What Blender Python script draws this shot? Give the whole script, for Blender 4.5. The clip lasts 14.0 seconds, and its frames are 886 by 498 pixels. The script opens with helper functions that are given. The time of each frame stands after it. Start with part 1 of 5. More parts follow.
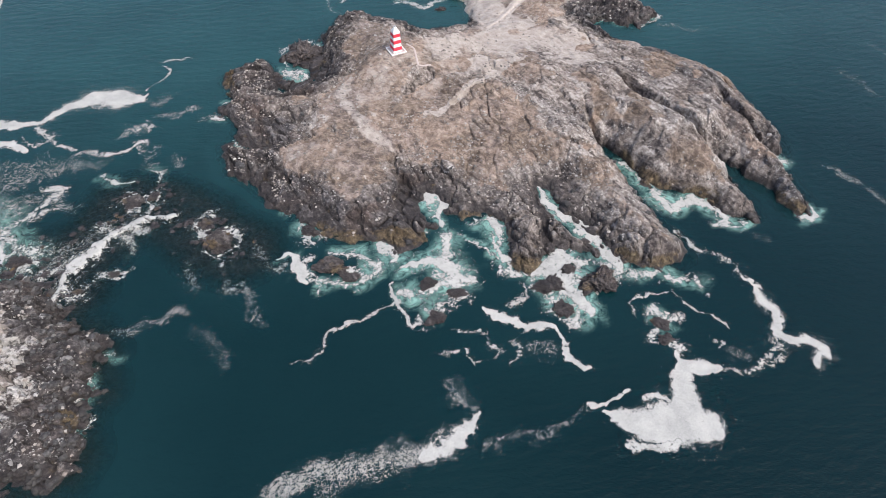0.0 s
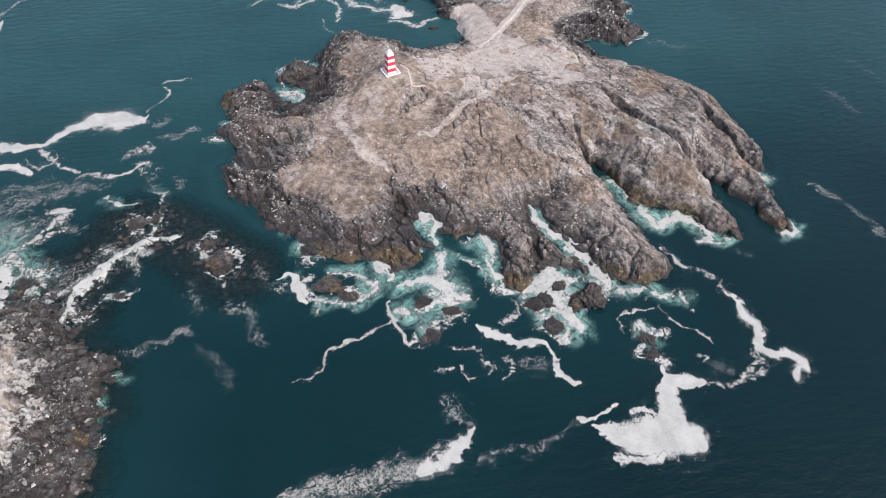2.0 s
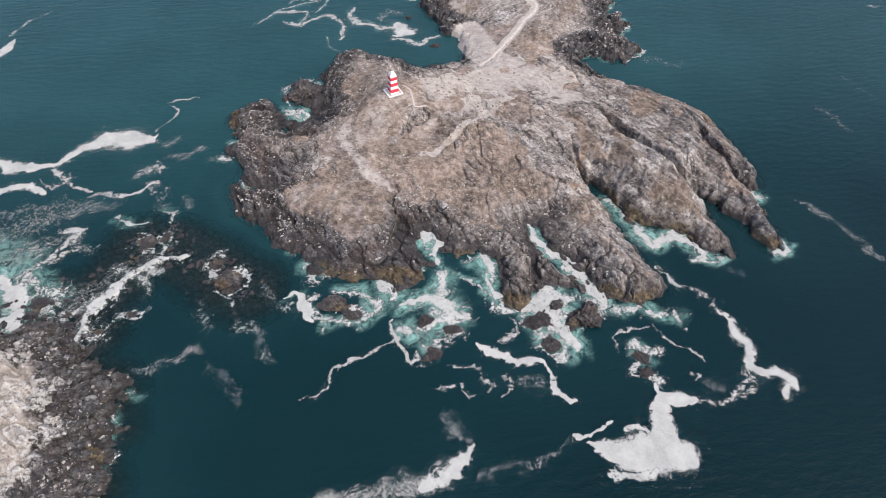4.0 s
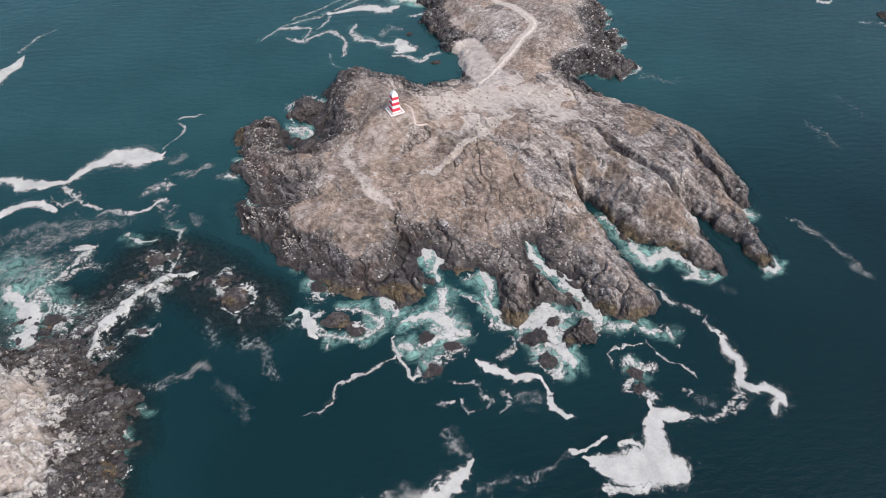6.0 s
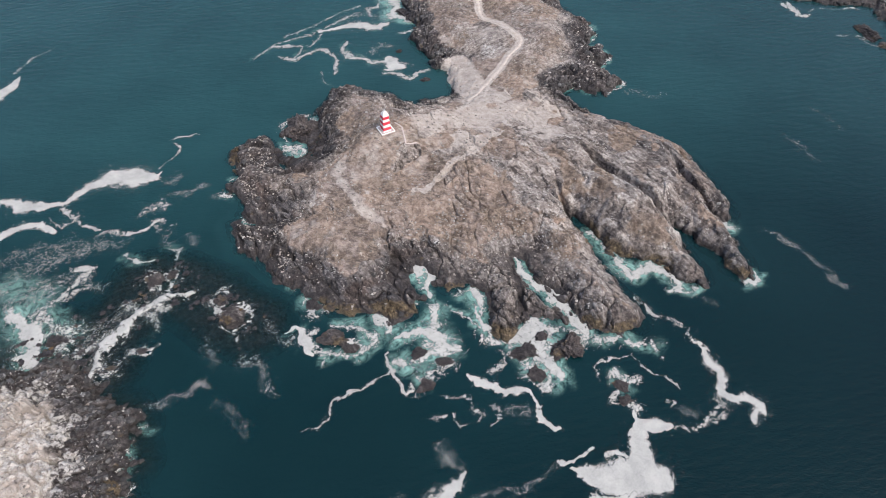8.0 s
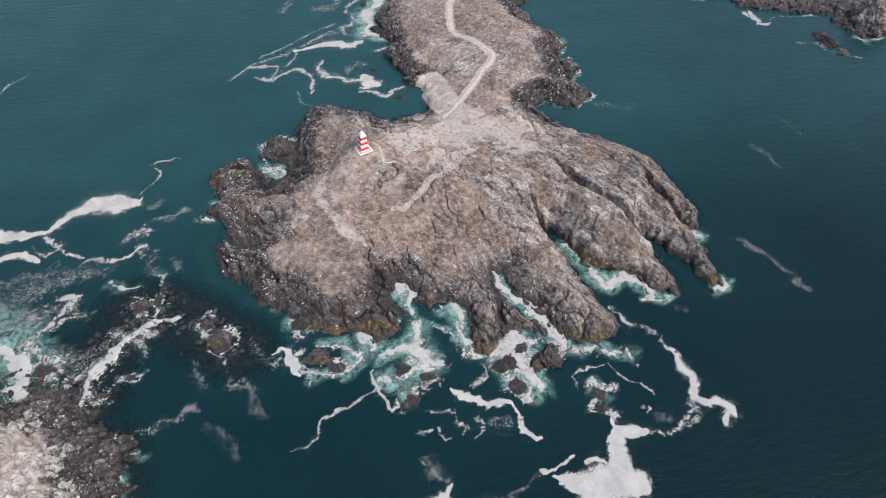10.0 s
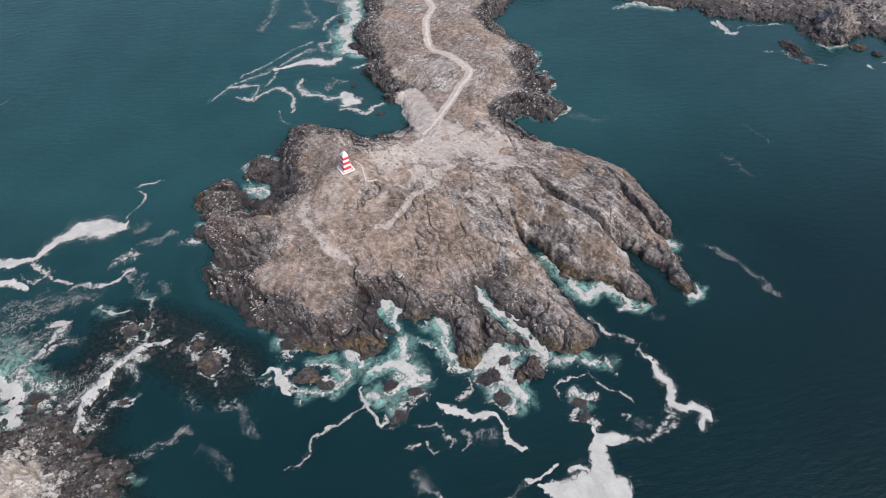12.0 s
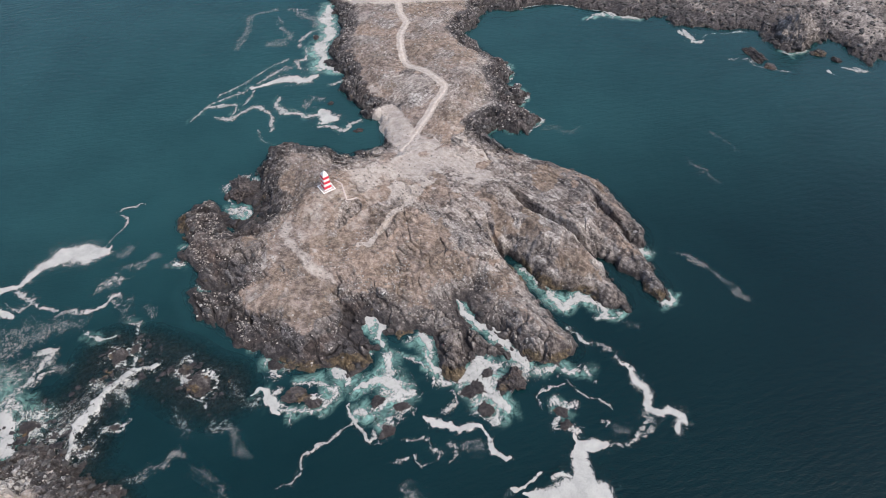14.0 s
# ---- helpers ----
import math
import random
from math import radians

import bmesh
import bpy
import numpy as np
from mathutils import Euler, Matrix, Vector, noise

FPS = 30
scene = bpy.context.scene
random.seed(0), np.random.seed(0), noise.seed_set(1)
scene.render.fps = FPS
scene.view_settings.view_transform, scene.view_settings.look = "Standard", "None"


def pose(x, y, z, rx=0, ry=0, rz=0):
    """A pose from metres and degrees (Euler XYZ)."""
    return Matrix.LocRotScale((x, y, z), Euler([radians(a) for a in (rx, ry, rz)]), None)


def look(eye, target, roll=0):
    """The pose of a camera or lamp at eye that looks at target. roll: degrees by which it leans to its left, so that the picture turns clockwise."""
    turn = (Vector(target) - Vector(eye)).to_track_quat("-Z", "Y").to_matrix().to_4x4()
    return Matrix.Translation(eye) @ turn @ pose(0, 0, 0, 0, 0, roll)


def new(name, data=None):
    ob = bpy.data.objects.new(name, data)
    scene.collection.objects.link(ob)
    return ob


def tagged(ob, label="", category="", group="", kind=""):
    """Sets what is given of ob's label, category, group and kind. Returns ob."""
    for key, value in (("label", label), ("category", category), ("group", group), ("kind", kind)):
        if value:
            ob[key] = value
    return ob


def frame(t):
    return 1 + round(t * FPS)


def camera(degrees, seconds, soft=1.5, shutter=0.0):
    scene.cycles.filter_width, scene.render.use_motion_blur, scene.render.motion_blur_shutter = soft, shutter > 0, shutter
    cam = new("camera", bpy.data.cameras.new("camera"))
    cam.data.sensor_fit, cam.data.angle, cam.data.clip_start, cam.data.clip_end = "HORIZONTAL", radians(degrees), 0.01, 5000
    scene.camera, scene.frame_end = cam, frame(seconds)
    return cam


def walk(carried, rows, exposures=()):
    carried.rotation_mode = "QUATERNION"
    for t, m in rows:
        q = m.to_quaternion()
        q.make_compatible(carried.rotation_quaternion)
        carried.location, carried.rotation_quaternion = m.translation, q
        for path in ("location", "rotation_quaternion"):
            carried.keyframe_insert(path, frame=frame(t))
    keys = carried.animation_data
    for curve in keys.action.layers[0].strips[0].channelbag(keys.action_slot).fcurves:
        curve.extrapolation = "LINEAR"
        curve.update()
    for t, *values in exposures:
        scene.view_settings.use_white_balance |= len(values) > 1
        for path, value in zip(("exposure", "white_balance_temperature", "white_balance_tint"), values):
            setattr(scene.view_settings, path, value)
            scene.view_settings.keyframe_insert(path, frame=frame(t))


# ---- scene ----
cam = camera(67.2, 14.0, 0.2)
PATH = [
    (0, (0.0, 0.0, 121.814), (0.0, 1.33, 120.32), 0.2),
    (0.5, (-0.049, 0.002, 123.468), (-0.042, 1.333, 121.975), 0.3),
    (1, (-0.087, -0.111, 125.319), (-0.074, 1.221, 123.827), 0.3),
    (1.5, (-0.115, -0.26, 127.263), (-0.099, 1.071, 125.77), 0.3),
    (2, (0.012, -0.372, 129.327), (0.028, 0.958, 127.833), 0.2),
    (2.5, (0.224, -0.293, 131.266), (0.238, 1.036, 129.771), 0.1),
    (3, (0.401, -0.176, 133.151), (0.412, 1.152, 131.656), -0.0),
    (5.5, (0.457, 0.195, 142.448), (0.463, 1.522, 140.952), -0.1),
    (6, (0.371, 0.207, 144.275), (0.378, 1.534, 142.778), -0.1),
    (6.5, (0.46, 0.177, 146.127), (0.468, 1.504, 144.631), -0.1),
    (7, (0.627, 0.057, 147.955), (0.641, 1.385, 146.46), -0.1),
    (7.5, (0.776, -0.069, 149.738), (0.797, 1.259, 148.243), -0.2),
    (8, (0.883, -0.204, 151.582), (0.912, 1.125, 150.088), -0.1),
    (10.5, (1.262, -0.443, 160.978), (1.365, 0.884, 159.486), -0.2),
    (11, (1.33, -0.47, 162.885), (1.449, 0.856, 161.392), -0.2),
    (11.5, (1.396, -0.446, 164.823), (1.528, 0.879, 163.33), -0.1),
    (12, (1.384, -0.358, 166.803), (1.52, 0.966, 165.31), -0.1),
    (12.5, (1.32, -0.311, 168.791), (1.47, 1.01, 167.297), -0.1),
    (13, (1.231, -0.257, 170.745), (1.397, 1.063, 169.251), 0.0),
    (13.5, (1.17, -0.208, 172.663), (1.353, 1.109, 171.169), 0.0),
    (14, (1.115, -0.135, 174.54), (1.311, 1.18, 173.046), 0.1),
]
walk(cam, [(t, look(eye, target, roll)) for t, eye, target, roll in PATH], [(0, 0.2), (3, 0.17), (8, 0.07), (14, 0.02)])

# ---- light ----
SUN_AZ, SUN_EL = 130.0, 53.0
world = bpy.data.worlds.new("sky")
scene.world = world
world.use_nodes = True
wn, wl = world.node_tree.nodes, world.node_tree.links
sky = wn.new("ShaderNodeTexSky")
sky.sky_type = "NISHITA"
sky.sun_disc = False
sky.sun_elevation, sky.sun_rotation = radians(SUN_EL), radians(SUN_AZ)
sky.air_density, sky.dust_density, sky.ozone_density = 1.0, 3.5, 1.0
wl.new(sky.outputs["Color"], wn["Background"].inputs["Color"])
wn["Background"].inputs["Strength"].default_value = 0.21
lamp = bpy.data.lights.new("sun", "SUN")
lamp.energy, lamp.angle, lamp.color = 2.6, radians(8), (1.0, 0.96, 0.905)
sun = new("sun", lamp)
az, el = radians(SUN_AZ), radians(SUN_EL)
sun.matrix_basis = look((300 * math.sin(az) * math.cos(el), 300 * math.cos(az) * math.cos(el), 300 * math.sin(el)), (0, 0, 0))


# ---- node helpers ----
class Nodes:
    """A material with short calls for its nodes."""

    def __init__(self, name):
        self.mat = bpy.data.materials.new(name)
        self.mat.use_nodes = True
        self.t = self.mat.node_tree
        self.bsdf = self.t.nodes["Principled BSDF"]
        self.pos = self.t.nodes.new("ShaderNodeNewGeometry").outputs["Position"]

    def add(self, kind, **inputs):
        n = self.t.nodes.new(kind)
        for key, value in inputs.items():
            self.put(n.inputs[key.replace("_", " ")], value)
        return n

    def put(self, socket, value):
        if isinstance(value, bpy.types.NodeSocket):
            self.t.links.new(value, socket)
        else:
            if socket.type == "RGBA" and len(value) == 3:
                value = (*value, 1)
            socket.default_value = value

    def mapped(self, scale=(1, 1, 1), turn=0.0):
        """Places turned so that the first axis runs at that angle, then scaled."""
        n = self.add("ShaderNodeMapping", Vector=self.pos)
        n.vector_type = "TEXTURE"
        n.inputs["Scale"].default_value = [1 / s for s in scale]
        n.inputs["Rotation"].default_value = (0, 0, radians(turn))
        return n.outputs["Vector"]

    def noise(self, scale, detail=3.0, rough=0.55, vector=None, distortion=0.0):
        n = self.add("ShaderNodeTexNoise", Vector=vector or self.pos, Scale=scale, Detail=detail, Roughness=rough, Distortion=distortion)
        return n.outputs["Fac"]

    def cells(self, scale, feature="F1", vector=None, randomness=1.0):
        n = self.add("ShaderNodeTexVoronoi", Vector=vector or self.pos, Scale=scale, Randomness=randomness)
        n.feature = feature
        return n.outputs["Distance"]

    def math(self, op, a, b=0.0, c=0.0):
        n = self.t.nodes.new("ShaderNodeMath")
        n.operation = op
        for s, v in zip(n.inputs, (a, b, c)):
            self.put(s, v)
        return n.outputs[0]

    def step(self, value, low, high, to_low=0.0, to_high=1.0):
        n = self.t.nodes.new("ShaderNodeMapRange")
        n.interpolation_type = "SMOOTHSTEP"
        for key, v in zip(("Value", "From Min", "From Max", "To Min", "To Max"), (value, low, high, to_low, to_high)):
            self.put(n.inputs[key], v)
        return n.outputs[0]

    def mix(self, fac, a, b, blend="MIX"):
        n = self.t.nodes.new("ShaderNodeMix")
        n.data_type, n.blend_type = "RGBA", blend
        self.put(n.inputs[0], fac), self.put(n.inputs[6], a), self.put(n.inputs[7], b)
        return n.outputs[2]

    def mixed_value(self, share, a, b):
        return self.math("ADD", self.math("MULTIPLY", a, self.math("SUBTRACT", 1.0, share)), self.math("MULTIPLY", b, share))

    def ramp(self, fac, *stops):
        n = self.add("ShaderNodeValToRGB", Fac=fac)
        e = n.color_ramp.elements
        while len(e) < len(stops):
            e.new(0.5)
        for spot, (at, colour) in zip(e, stops):
            spot.position, spot.color = at, (*colour, 1)
        return n.outputs["Color"]

    def attr(self, name):
        n = self.t.nodes.new("ShaderNodeAttribute")
        n.attribute_name = name
        return n.outputs["Fac"]

    def z(self):
        return self.add("ShaderNodeSeparateXYZ", Vector=self.pos).outputs["Z"]

    def bump(self, height, strength, distance, normal=None):
        n = self.add("ShaderNodeBump", Height=height, Strength=strength, Distance=distance)
        if normal:
            self.put(n.inputs["Normal"], normal)
        return n.outputs["Normal"]

    def done(self, **inputs):
        for key, value in inputs.items():
            self.put(self.bsdf.inputs[key.replace("_", " ")], value)
        return self.mat


# ---- materials ----
def rock_colour(m, wet_top=1.5, damp_top=4.6, dark=0.0, weedy=0.0, west=0.0, block=0.5):
    """Weathered coastal rock: broken blocks of grey and brown, pale droppings high up, a dark wet foot with brown weed."""
    strata = m.mixed_value(west, m.noise(1.0, 5, 0.66, m.mapped((0.16, 0.7, 0.6), -58), 0.5), m.noise(1.0, 5, 0.66, m.mapped((0.16, 0.75, 0.6), 38), 0.5))
    patch = m.noise(0.045, 4, 0.6)
    grain = m.noise(0.9, 6, 0.72)
    own = m.math("MULTIPLY", m.math("SUBTRACT", block, 0.5), 0.16)
    mixed = m.math("ADD", m.math("ADD", m.math("MULTIPLY", strata, 0.42), m.math("MULTIPLY", grain, 0.58)), own)
    brown = m.ramp(mixed, (0.39, (0.06, 0.047, 0.042)), (0.46, (0.165, 0.135, 0.118)), (0.54, (0.275, 0.233, 0.208)), (0.62, (0.45, 0.4, 0.365)))
    grey = m.ramp(mixed, (0.39, (0.042, 0.036, 0.04)), (0.46, (0.115, 0.102, 0.098)), (0.54, (0.205, 0.185, 0.176)), (0.62, (0.4, 0.372, 0.355)))
    colour = m.mix(m.math("MAXIMUM", m.step(patch, 0.42, 0.62, 0.0, 0.6), m.math("MULTIPLY", dark, 0.6)), brown, grey)
    black = m.ramp(mixed, (0.38, (0.01, 0.008, 0.01)), (0.48, (0.027, 0.024, 0.026)), (0.56, (0.066, 0.059, 0.062)), (0.66, (0.18, 0.168, 0.168)))
    rusty = m.ramp(mixed, (0.38, (0.016, 0.01, 0.009)), (0.5, (0.06, 0.04, 0.034)), (0.62, (0.13, 0.092, 0.078)))
    black = m.mix(m.math("MULTIPLY", m.step(m.noise(0.07, 3), 0.48, 0.6), m.mixed_value(west, 1.0, 0.35)), black, rusty)
    colour = m.mix(m.math("MULTIPLY", dark, 0.92), colour, black)
    z = m.z()
    high = m.step(z, 1.6, 3.0)
    flecks = m.math("MULTIPLY", m.step(m.noise(1.2, 4, 0.7), 0.57, 0.64), m.step(m.noise(0.09, 3), 0.42, 0.6))
    colour = m.mix(m.math("MULTIPLY", m.math("MULTIPLY", flecks, high), 0.6), colour, (0.66, 0.64, 0.61))
    ragged = m.math("ADD", z, m.math("MULTIPLY", m.math("SUBTRACT", m.noise(0.2, 5, 0.6), 0.5), 3.0))
    damp = m.step(ragged, damp_top * 0.22, damp_top, 0.62, 0.0)
    colour = m.mix(damp, colour, m.ramp(mixed, (0.38, (0.014, 0.011, 0.012)), (0.5, (0.042, 0.035, 0.035)), (0.6, (0.105, 0.092, 0.088)), (0.68, (0.18, 0.16, 0.152))))
    wet = m.step(ragged, wet_top * 0.4, wet_top * 1.2, 1.0, 0.0)
    colour = m.mix(m.math("MULTIPLY", wet, 0.85), colour, m.ramp(grain, (0.35, (0.01, 0.008, 0.009)), (0.6, (0.034, 0.027, 0.027)), (0.72, (0.09, 0.077, 0.073))))
    weed = m.math("MULTIPLY", m.step(ragged, 0.0, 0.5), m.step(ragged, 1.8, 3.2, 1.0, 0.0))
    weed = m.math("MULTIPLY", weed, m.step(m.math("ADD", m.noise(0.22, 4, 0.6), m.math("MULTIPLY", weedy, 0.26)), 0.62, 0.75))
    colour = m.mix(m.math("MULTIPLY", weed, 0.85), colour, m.ramp(grain, (0.38, (0.028, 0.019, 0.011)), (0.55, (0.108, 0.076, 0.04)), (0.68, (0.23, 0.175, 0.1))))
    gloss = m.math("SUBTRACT", 0.92, m.math("MULTIPLY", wet, 0.25))
    bump = m.bump(grain, 0.9, 0.6, m.bump(strata, 0.9, 0.8))
    return colour, gloss, bump, grain


def rock_material(name="surf_rock", wet_top=1.4, damp_top=6.5, weedy=0.2, dark=0.8):
    m = Nodes(name)
    colour, gloss, bump, _ = rock_colour(m, wet_top, damp_top, dark, weedy)
    return m.done(Base_Color=colour, Roughness=gloss, Normal=bump)


def ground_material():
    m = Nodes("rocky_ground")
    colour, gloss, bump, grain = rock_colour(m, dark=m.attr("dark_rock"), weedy=m.attr("weed"), west=m.attr("west"), block=m.attr("block"))
    soil_noise = m.noise(0.5, 6, 0.74)
    tan = m.ramp(soil_noise, (0.385, (0.158, 0.113, 0.089)), (0.5, (0.263, 0.195, 0.154)), (0.615, (0.378, 0.297, 0.242)))
    lilac = m.ramp(soil_noise, (0.385, (0.110, 0.087, 0.081)), (0.5, (0.205, 0.166, 0.152)), (0.615, (0.336, 0.282, 0.256)))
    soil = m.mix(m.step(m.noise(0.05, 5, 0.65), 0.42, 0.6), tan, lilac)
    olive = m.ramp(soil_noise, (0.385, (0.074, 0.051, 0.037)), (0.5, (0.158, 0.116, 0.086)), (0.615, (0.263, 0.203, 0.156)))
    bushy = m.step(m.math("ADD", m.noise(0.1, 6, 0.7), m.math("MULTIPLY", m.attr("dust"), -0.12)), 0.44, 0.58)
    soil = m.mix(m.math("MULTIPLY", bushy, 0.8), soil, olive)
    speck = m.noise(0.8, 6, 0.74, m.mapped((0.55, 1.1, 1.0), -32), 0.8)
    where = m.step(m.noise(0.13, 5, 0.65), 0.4, 0.56)
    dark_speck = m.math("MULTIPLY", m.step(speck, 0.52, 0.6), where)
    soil = m.mix(m.math("MULTIPLY", dark_speck, 0.72), soil, (0.062, 0.05, 0.044))
    light_speck = m.math("MULTIPLY", m.step(speck, 0.42, 0.35), m.step(m.noise(0.15, 5, 0.65), 0.45, 0.6))
    soil = m.mix(m.math("MULTIPLY", light_speck, 0.55), soil, (0.52, 0.475, 0.44))
    edge = m.math("MULTIPLY", m.math("SUBTRACT", m.noise(0.35, 6, 0.72), 0.5), 1.3)
    in_soil = m.step(m.math("ADD", m.attr("soil"), edge), 0.3, 0.6)
    colour = m.mix(in_soil, colour, soil)
    dust = m.ramp(m.noise(0.45, 6, 0.65), (0.33, (0.33, 0.283, 0.252)), (0.65, (0.5, 0.445, 0.402)))
    in_dust = m.step(m.math("ADD", m.attr("dust"), m.math("MULTIPLY", edge, 0.6)), 0.3, 0.62)
    in_dust = m.math("MULTIPLY", in_dust, m.math("SUBTRACT", 1.0, m.math("MULTIPLY", m.math("MULTIPLY", m.step(speck, 0.55, 0.62), where), 0.6)))
    colour = m.mix(m.math("MULTIPLY", in_dust, 0.93), colour, dust)
    pale = m.math("MULTIPLY", m.step(m.math("ADD", m.attr("guano"), edge), 0.35, 0.7), m.step(m.noise(0.45, 6, 0.72), 0.4, 0.54))
    colour = m.mix(m.math("MULTIPLY", pale, 0.68), colour, m.ramp(grain, (0.36, (0.3, 0.28, 0.27)), (0.55, (0.62, 0.595, 0.565))))
    bump = m.bump(speck, 0.5, 0.35, bump)
    return m.done(Base_Color=colour, Roughness=gloss, Normal=bump)


def water_material():
    m = Nodes("sea_water")
    patch = m.noise(0.012, 3)
    deep = m.ramp(patch, (0.3, (0.0006, 0.0098, 0.0126)), (0.7, (0.0012, 0.0135, 0.0166)))
    # pale teal of shallow water, and sky reflection painted onto the far sea
    cloudy_and_sheen = m.math("MULTIPLY", m.attr("shoal_and_sheen"), m.step(m.noise(0.035, 4), 0.3, 0.65, 0.78, 1.0))
    colour = m.mix(cloudy_and_sheen, deep, (0.0145, 0.0525, 0.0575))
    churn = m.math("MULTIPLY", m.attr("churn"), m.step(m.noise(0.3, 6, 0.7, distortion=1.6), 0.3, 0.68))
    colour = m.mix(churn, colour, (0.23, 0.42, 0.37))
    long_wave = m.noise(0.5, 3, 0.5, m.mapped((0.45, 1.0, 1.0), 8))
    chop = m.noise(1.6, 4, 0.6, m.mapped((0.6, 1.0, 1.0), -10))
    bump = m.bump(chop, 0.6, 0.17, m.bump(long_wave, 0.5, 0.5))
    m.done(Base_Color=colour, Roughness=0.1, IOR=1.35, Normal=bump)
    m.bsdf.inputs["Specular IOR Level"].default_value = 0.36
    clear = m.t.nodes.new("ShaderNodeBsdfTransparent")
    clear.inputs["Color"].default_value = (0.72, 0.8, 0.8, 1)
    blend = m.t.nodes.new("ShaderNodeMixShader")
    m.put(blend.inputs[0], m.math("MULTIPLY", m.attr("clear"), m.step(m.noise(0.25, 4), 0.25, 0.55, 0.7, 1.0)))
    m.put(blend.inputs[1], m.bsdf.outputs[0]), m.put(blend.inputs[2], clear.outputs[0])
    m.put(m.t.nodes["Material Output"].inputs["Surface"], blend.outputs[0])
    return m.mat


def foam_material(name="sea_foam", turn=0.0, drawn=1.0, most=0.9, torn=2.2, size=0.3, flecked=2.2, fleck_size=2.0, soft=(0.42, 0.92), threads=0.2, marbled=1.6):
    """White foam whose cover follows the sheet's own foaminess: solid where it is thick, curling threads and flecks where it is thin."""
    m = Nodes(name)
    amount = m.attr("foaminess")
    place = m.mapped((1.0, drawn, 1.0), turn)
    swirl = m.noise(size, 5, 0.62, place, 2.2)
    fine = m.noise(fleck_size, 4, 0.7, place, 0.9)
    curl = m.noise(0.42, 3, 0.55, place, 2.8)
    thread = m.step(m.math("ABSOLUTE", m.math("SUBTRACT", curl, 0.5)), 0.0, 0.06, 1.0, 0.0)
    uneven = m.math("MULTIPLY_ADD", m.math("SUBTRACT", swirl, 0.5), torn, amount)
    uneven = m.math("MULTIPLY_ADD", m.math("SUBTRACT", fine, 0.5), flecked, uneven)
    marble = m.noise(0.8, 5, 0.6, place, 2.6)
    uneven = m.math("MULTIPLY_ADD", m.math("SUBTRACT", marble, 0.5), marbled, uneven)
    uneven = m.math("MULTIPLY_ADD", m.math("MULTIPLY", thread, m.step(amount, 0.08, 0.4)), threads, uneven)
    cover = m.step(uneven, *soft)
    tone = m.ramp(m.math("ADD", m.math("MULTIPLY", m.noise(0.22, 4, 0.6), 0.6), m.math("MULTIPLY", fine, 0.4)), (0.36, (0.3, 0.305, 0.293)), (0.62, (0.45, 0.442, 0.424)))
    m.done(Base_Color=tone, Roughness=0.85, Normal=m.bump(swirl, 0.4, 0.3))
    m.bsdf.inputs["Specular IOR Level"].default_value = 0.22
    clear = m.t.nodes.new("ShaderNodeBsdfTransparent")
    blend = m.t.nodes.new("ShaderNodeMixShader")
    m.put(blend.inputs[0], m.math("MULTIPLY", cover, most))
    m.put(blend.inputs[1], clear.outputs[0]), m.put(blend.inputs[2], m.bsdf.outputs[0])
    m.put(m.t.nodes["Material Output"].inputs["Surface"], blend.outputs[0])
    return m.mat


def stone_material():
    m = Nodes("loose_stone")
    island = m.t.nodes.new("ShaderNodeNewGeometry").outputs["Random Per Island"]
    tone = m.ramp(island, (0.0, (0.09, 0.077, 0.07)), (0.4, (0.2, 0.17, 0.152)), (0.8, (0.33, 0.29, 0.262)), (0.985, (0.46, 0.435, 0.41)))
    return m.done(Base_Color=m.mix(0.35, tone, m.ramp(m.noise(3, 4), (0.3, (0.08, 0.07, 0.065)), (0.7, (0.4, 0.37, 0.34)))), Roughness=0.9, Normal=m.bump(m.noise(4, 3), 0.5, 0.1))


def boulder_material():
    m = Nodes("grey_boulder")
    pick = m.t.nodes.new("ShaderNodeObjectInfo").outputs["Random"]
    grain = m.noise(1.6, 5, 0.65)
    island = m.t.nodes.new("ShaderNodeNewGeometry").outputs["Random Per Island"]
    tone = m.mix(0.6, m.ramp(grain, (0.38, (0.02, 0.019, 0.02)), (0.5, (0.07, 0.066, 0.066)), (0.64, (0.2, 0.19, 0.185))), m.ramp(island, (0.0, (0.014, 0.013, 0.014)), (0.6, (0.04, 0.038, 0.039)), (0.87, (0.1, 0.096, 0.095)), (0.98, (0.34, 0.33, 0.32))))
    white = m.math("MULTIPLY", m.step(m.noise(0.8, 4, 0.7), 0.5, 0.6), m.step(pick, 0.55, 0.95))
    tone = m.mix(m.math("MULTIPLY", white, 0.8), tone, (0.58, 0.555, 0.53))
    foot = m.step(m.z(), 0.8, 4.5, 0.88, 0.0)
    return m.done(Base_Color=m.mix(foot, tone, (0.028, 0.025, 0.024)), Roughness=0.85, Normal=m.bump(grain, 0.6, 0.2))


def reef_material():
    m = Nodes("weedy_reef")
    grain = m.noise(0.8, 6, 0.7)
    tone = m.ramp(grain, (0.38, (0.007, 0.006, 0.008)), (0.5, (0.022, 0.019, 0.022)), (0.64, (0.055, 0.047, 0.05)))
    weed = m.math("MULTIPLY", m.step(m.noise(0.13, 4), 0.6, 0.67), m.step(m.z(), -0.3, 0.2))
    tone = m.mix(m.math("MULTIPLY", weed, 0.7), tone, m.ramp(grain, (0.4, (0.06, 0.035, 0.012)), (0.62, (0.2, 0.12, 0.04))))
    return m.done(Base_Color=tone, Roughness=0.85, Normal=m.bump(grain, 0.8, 0.4))


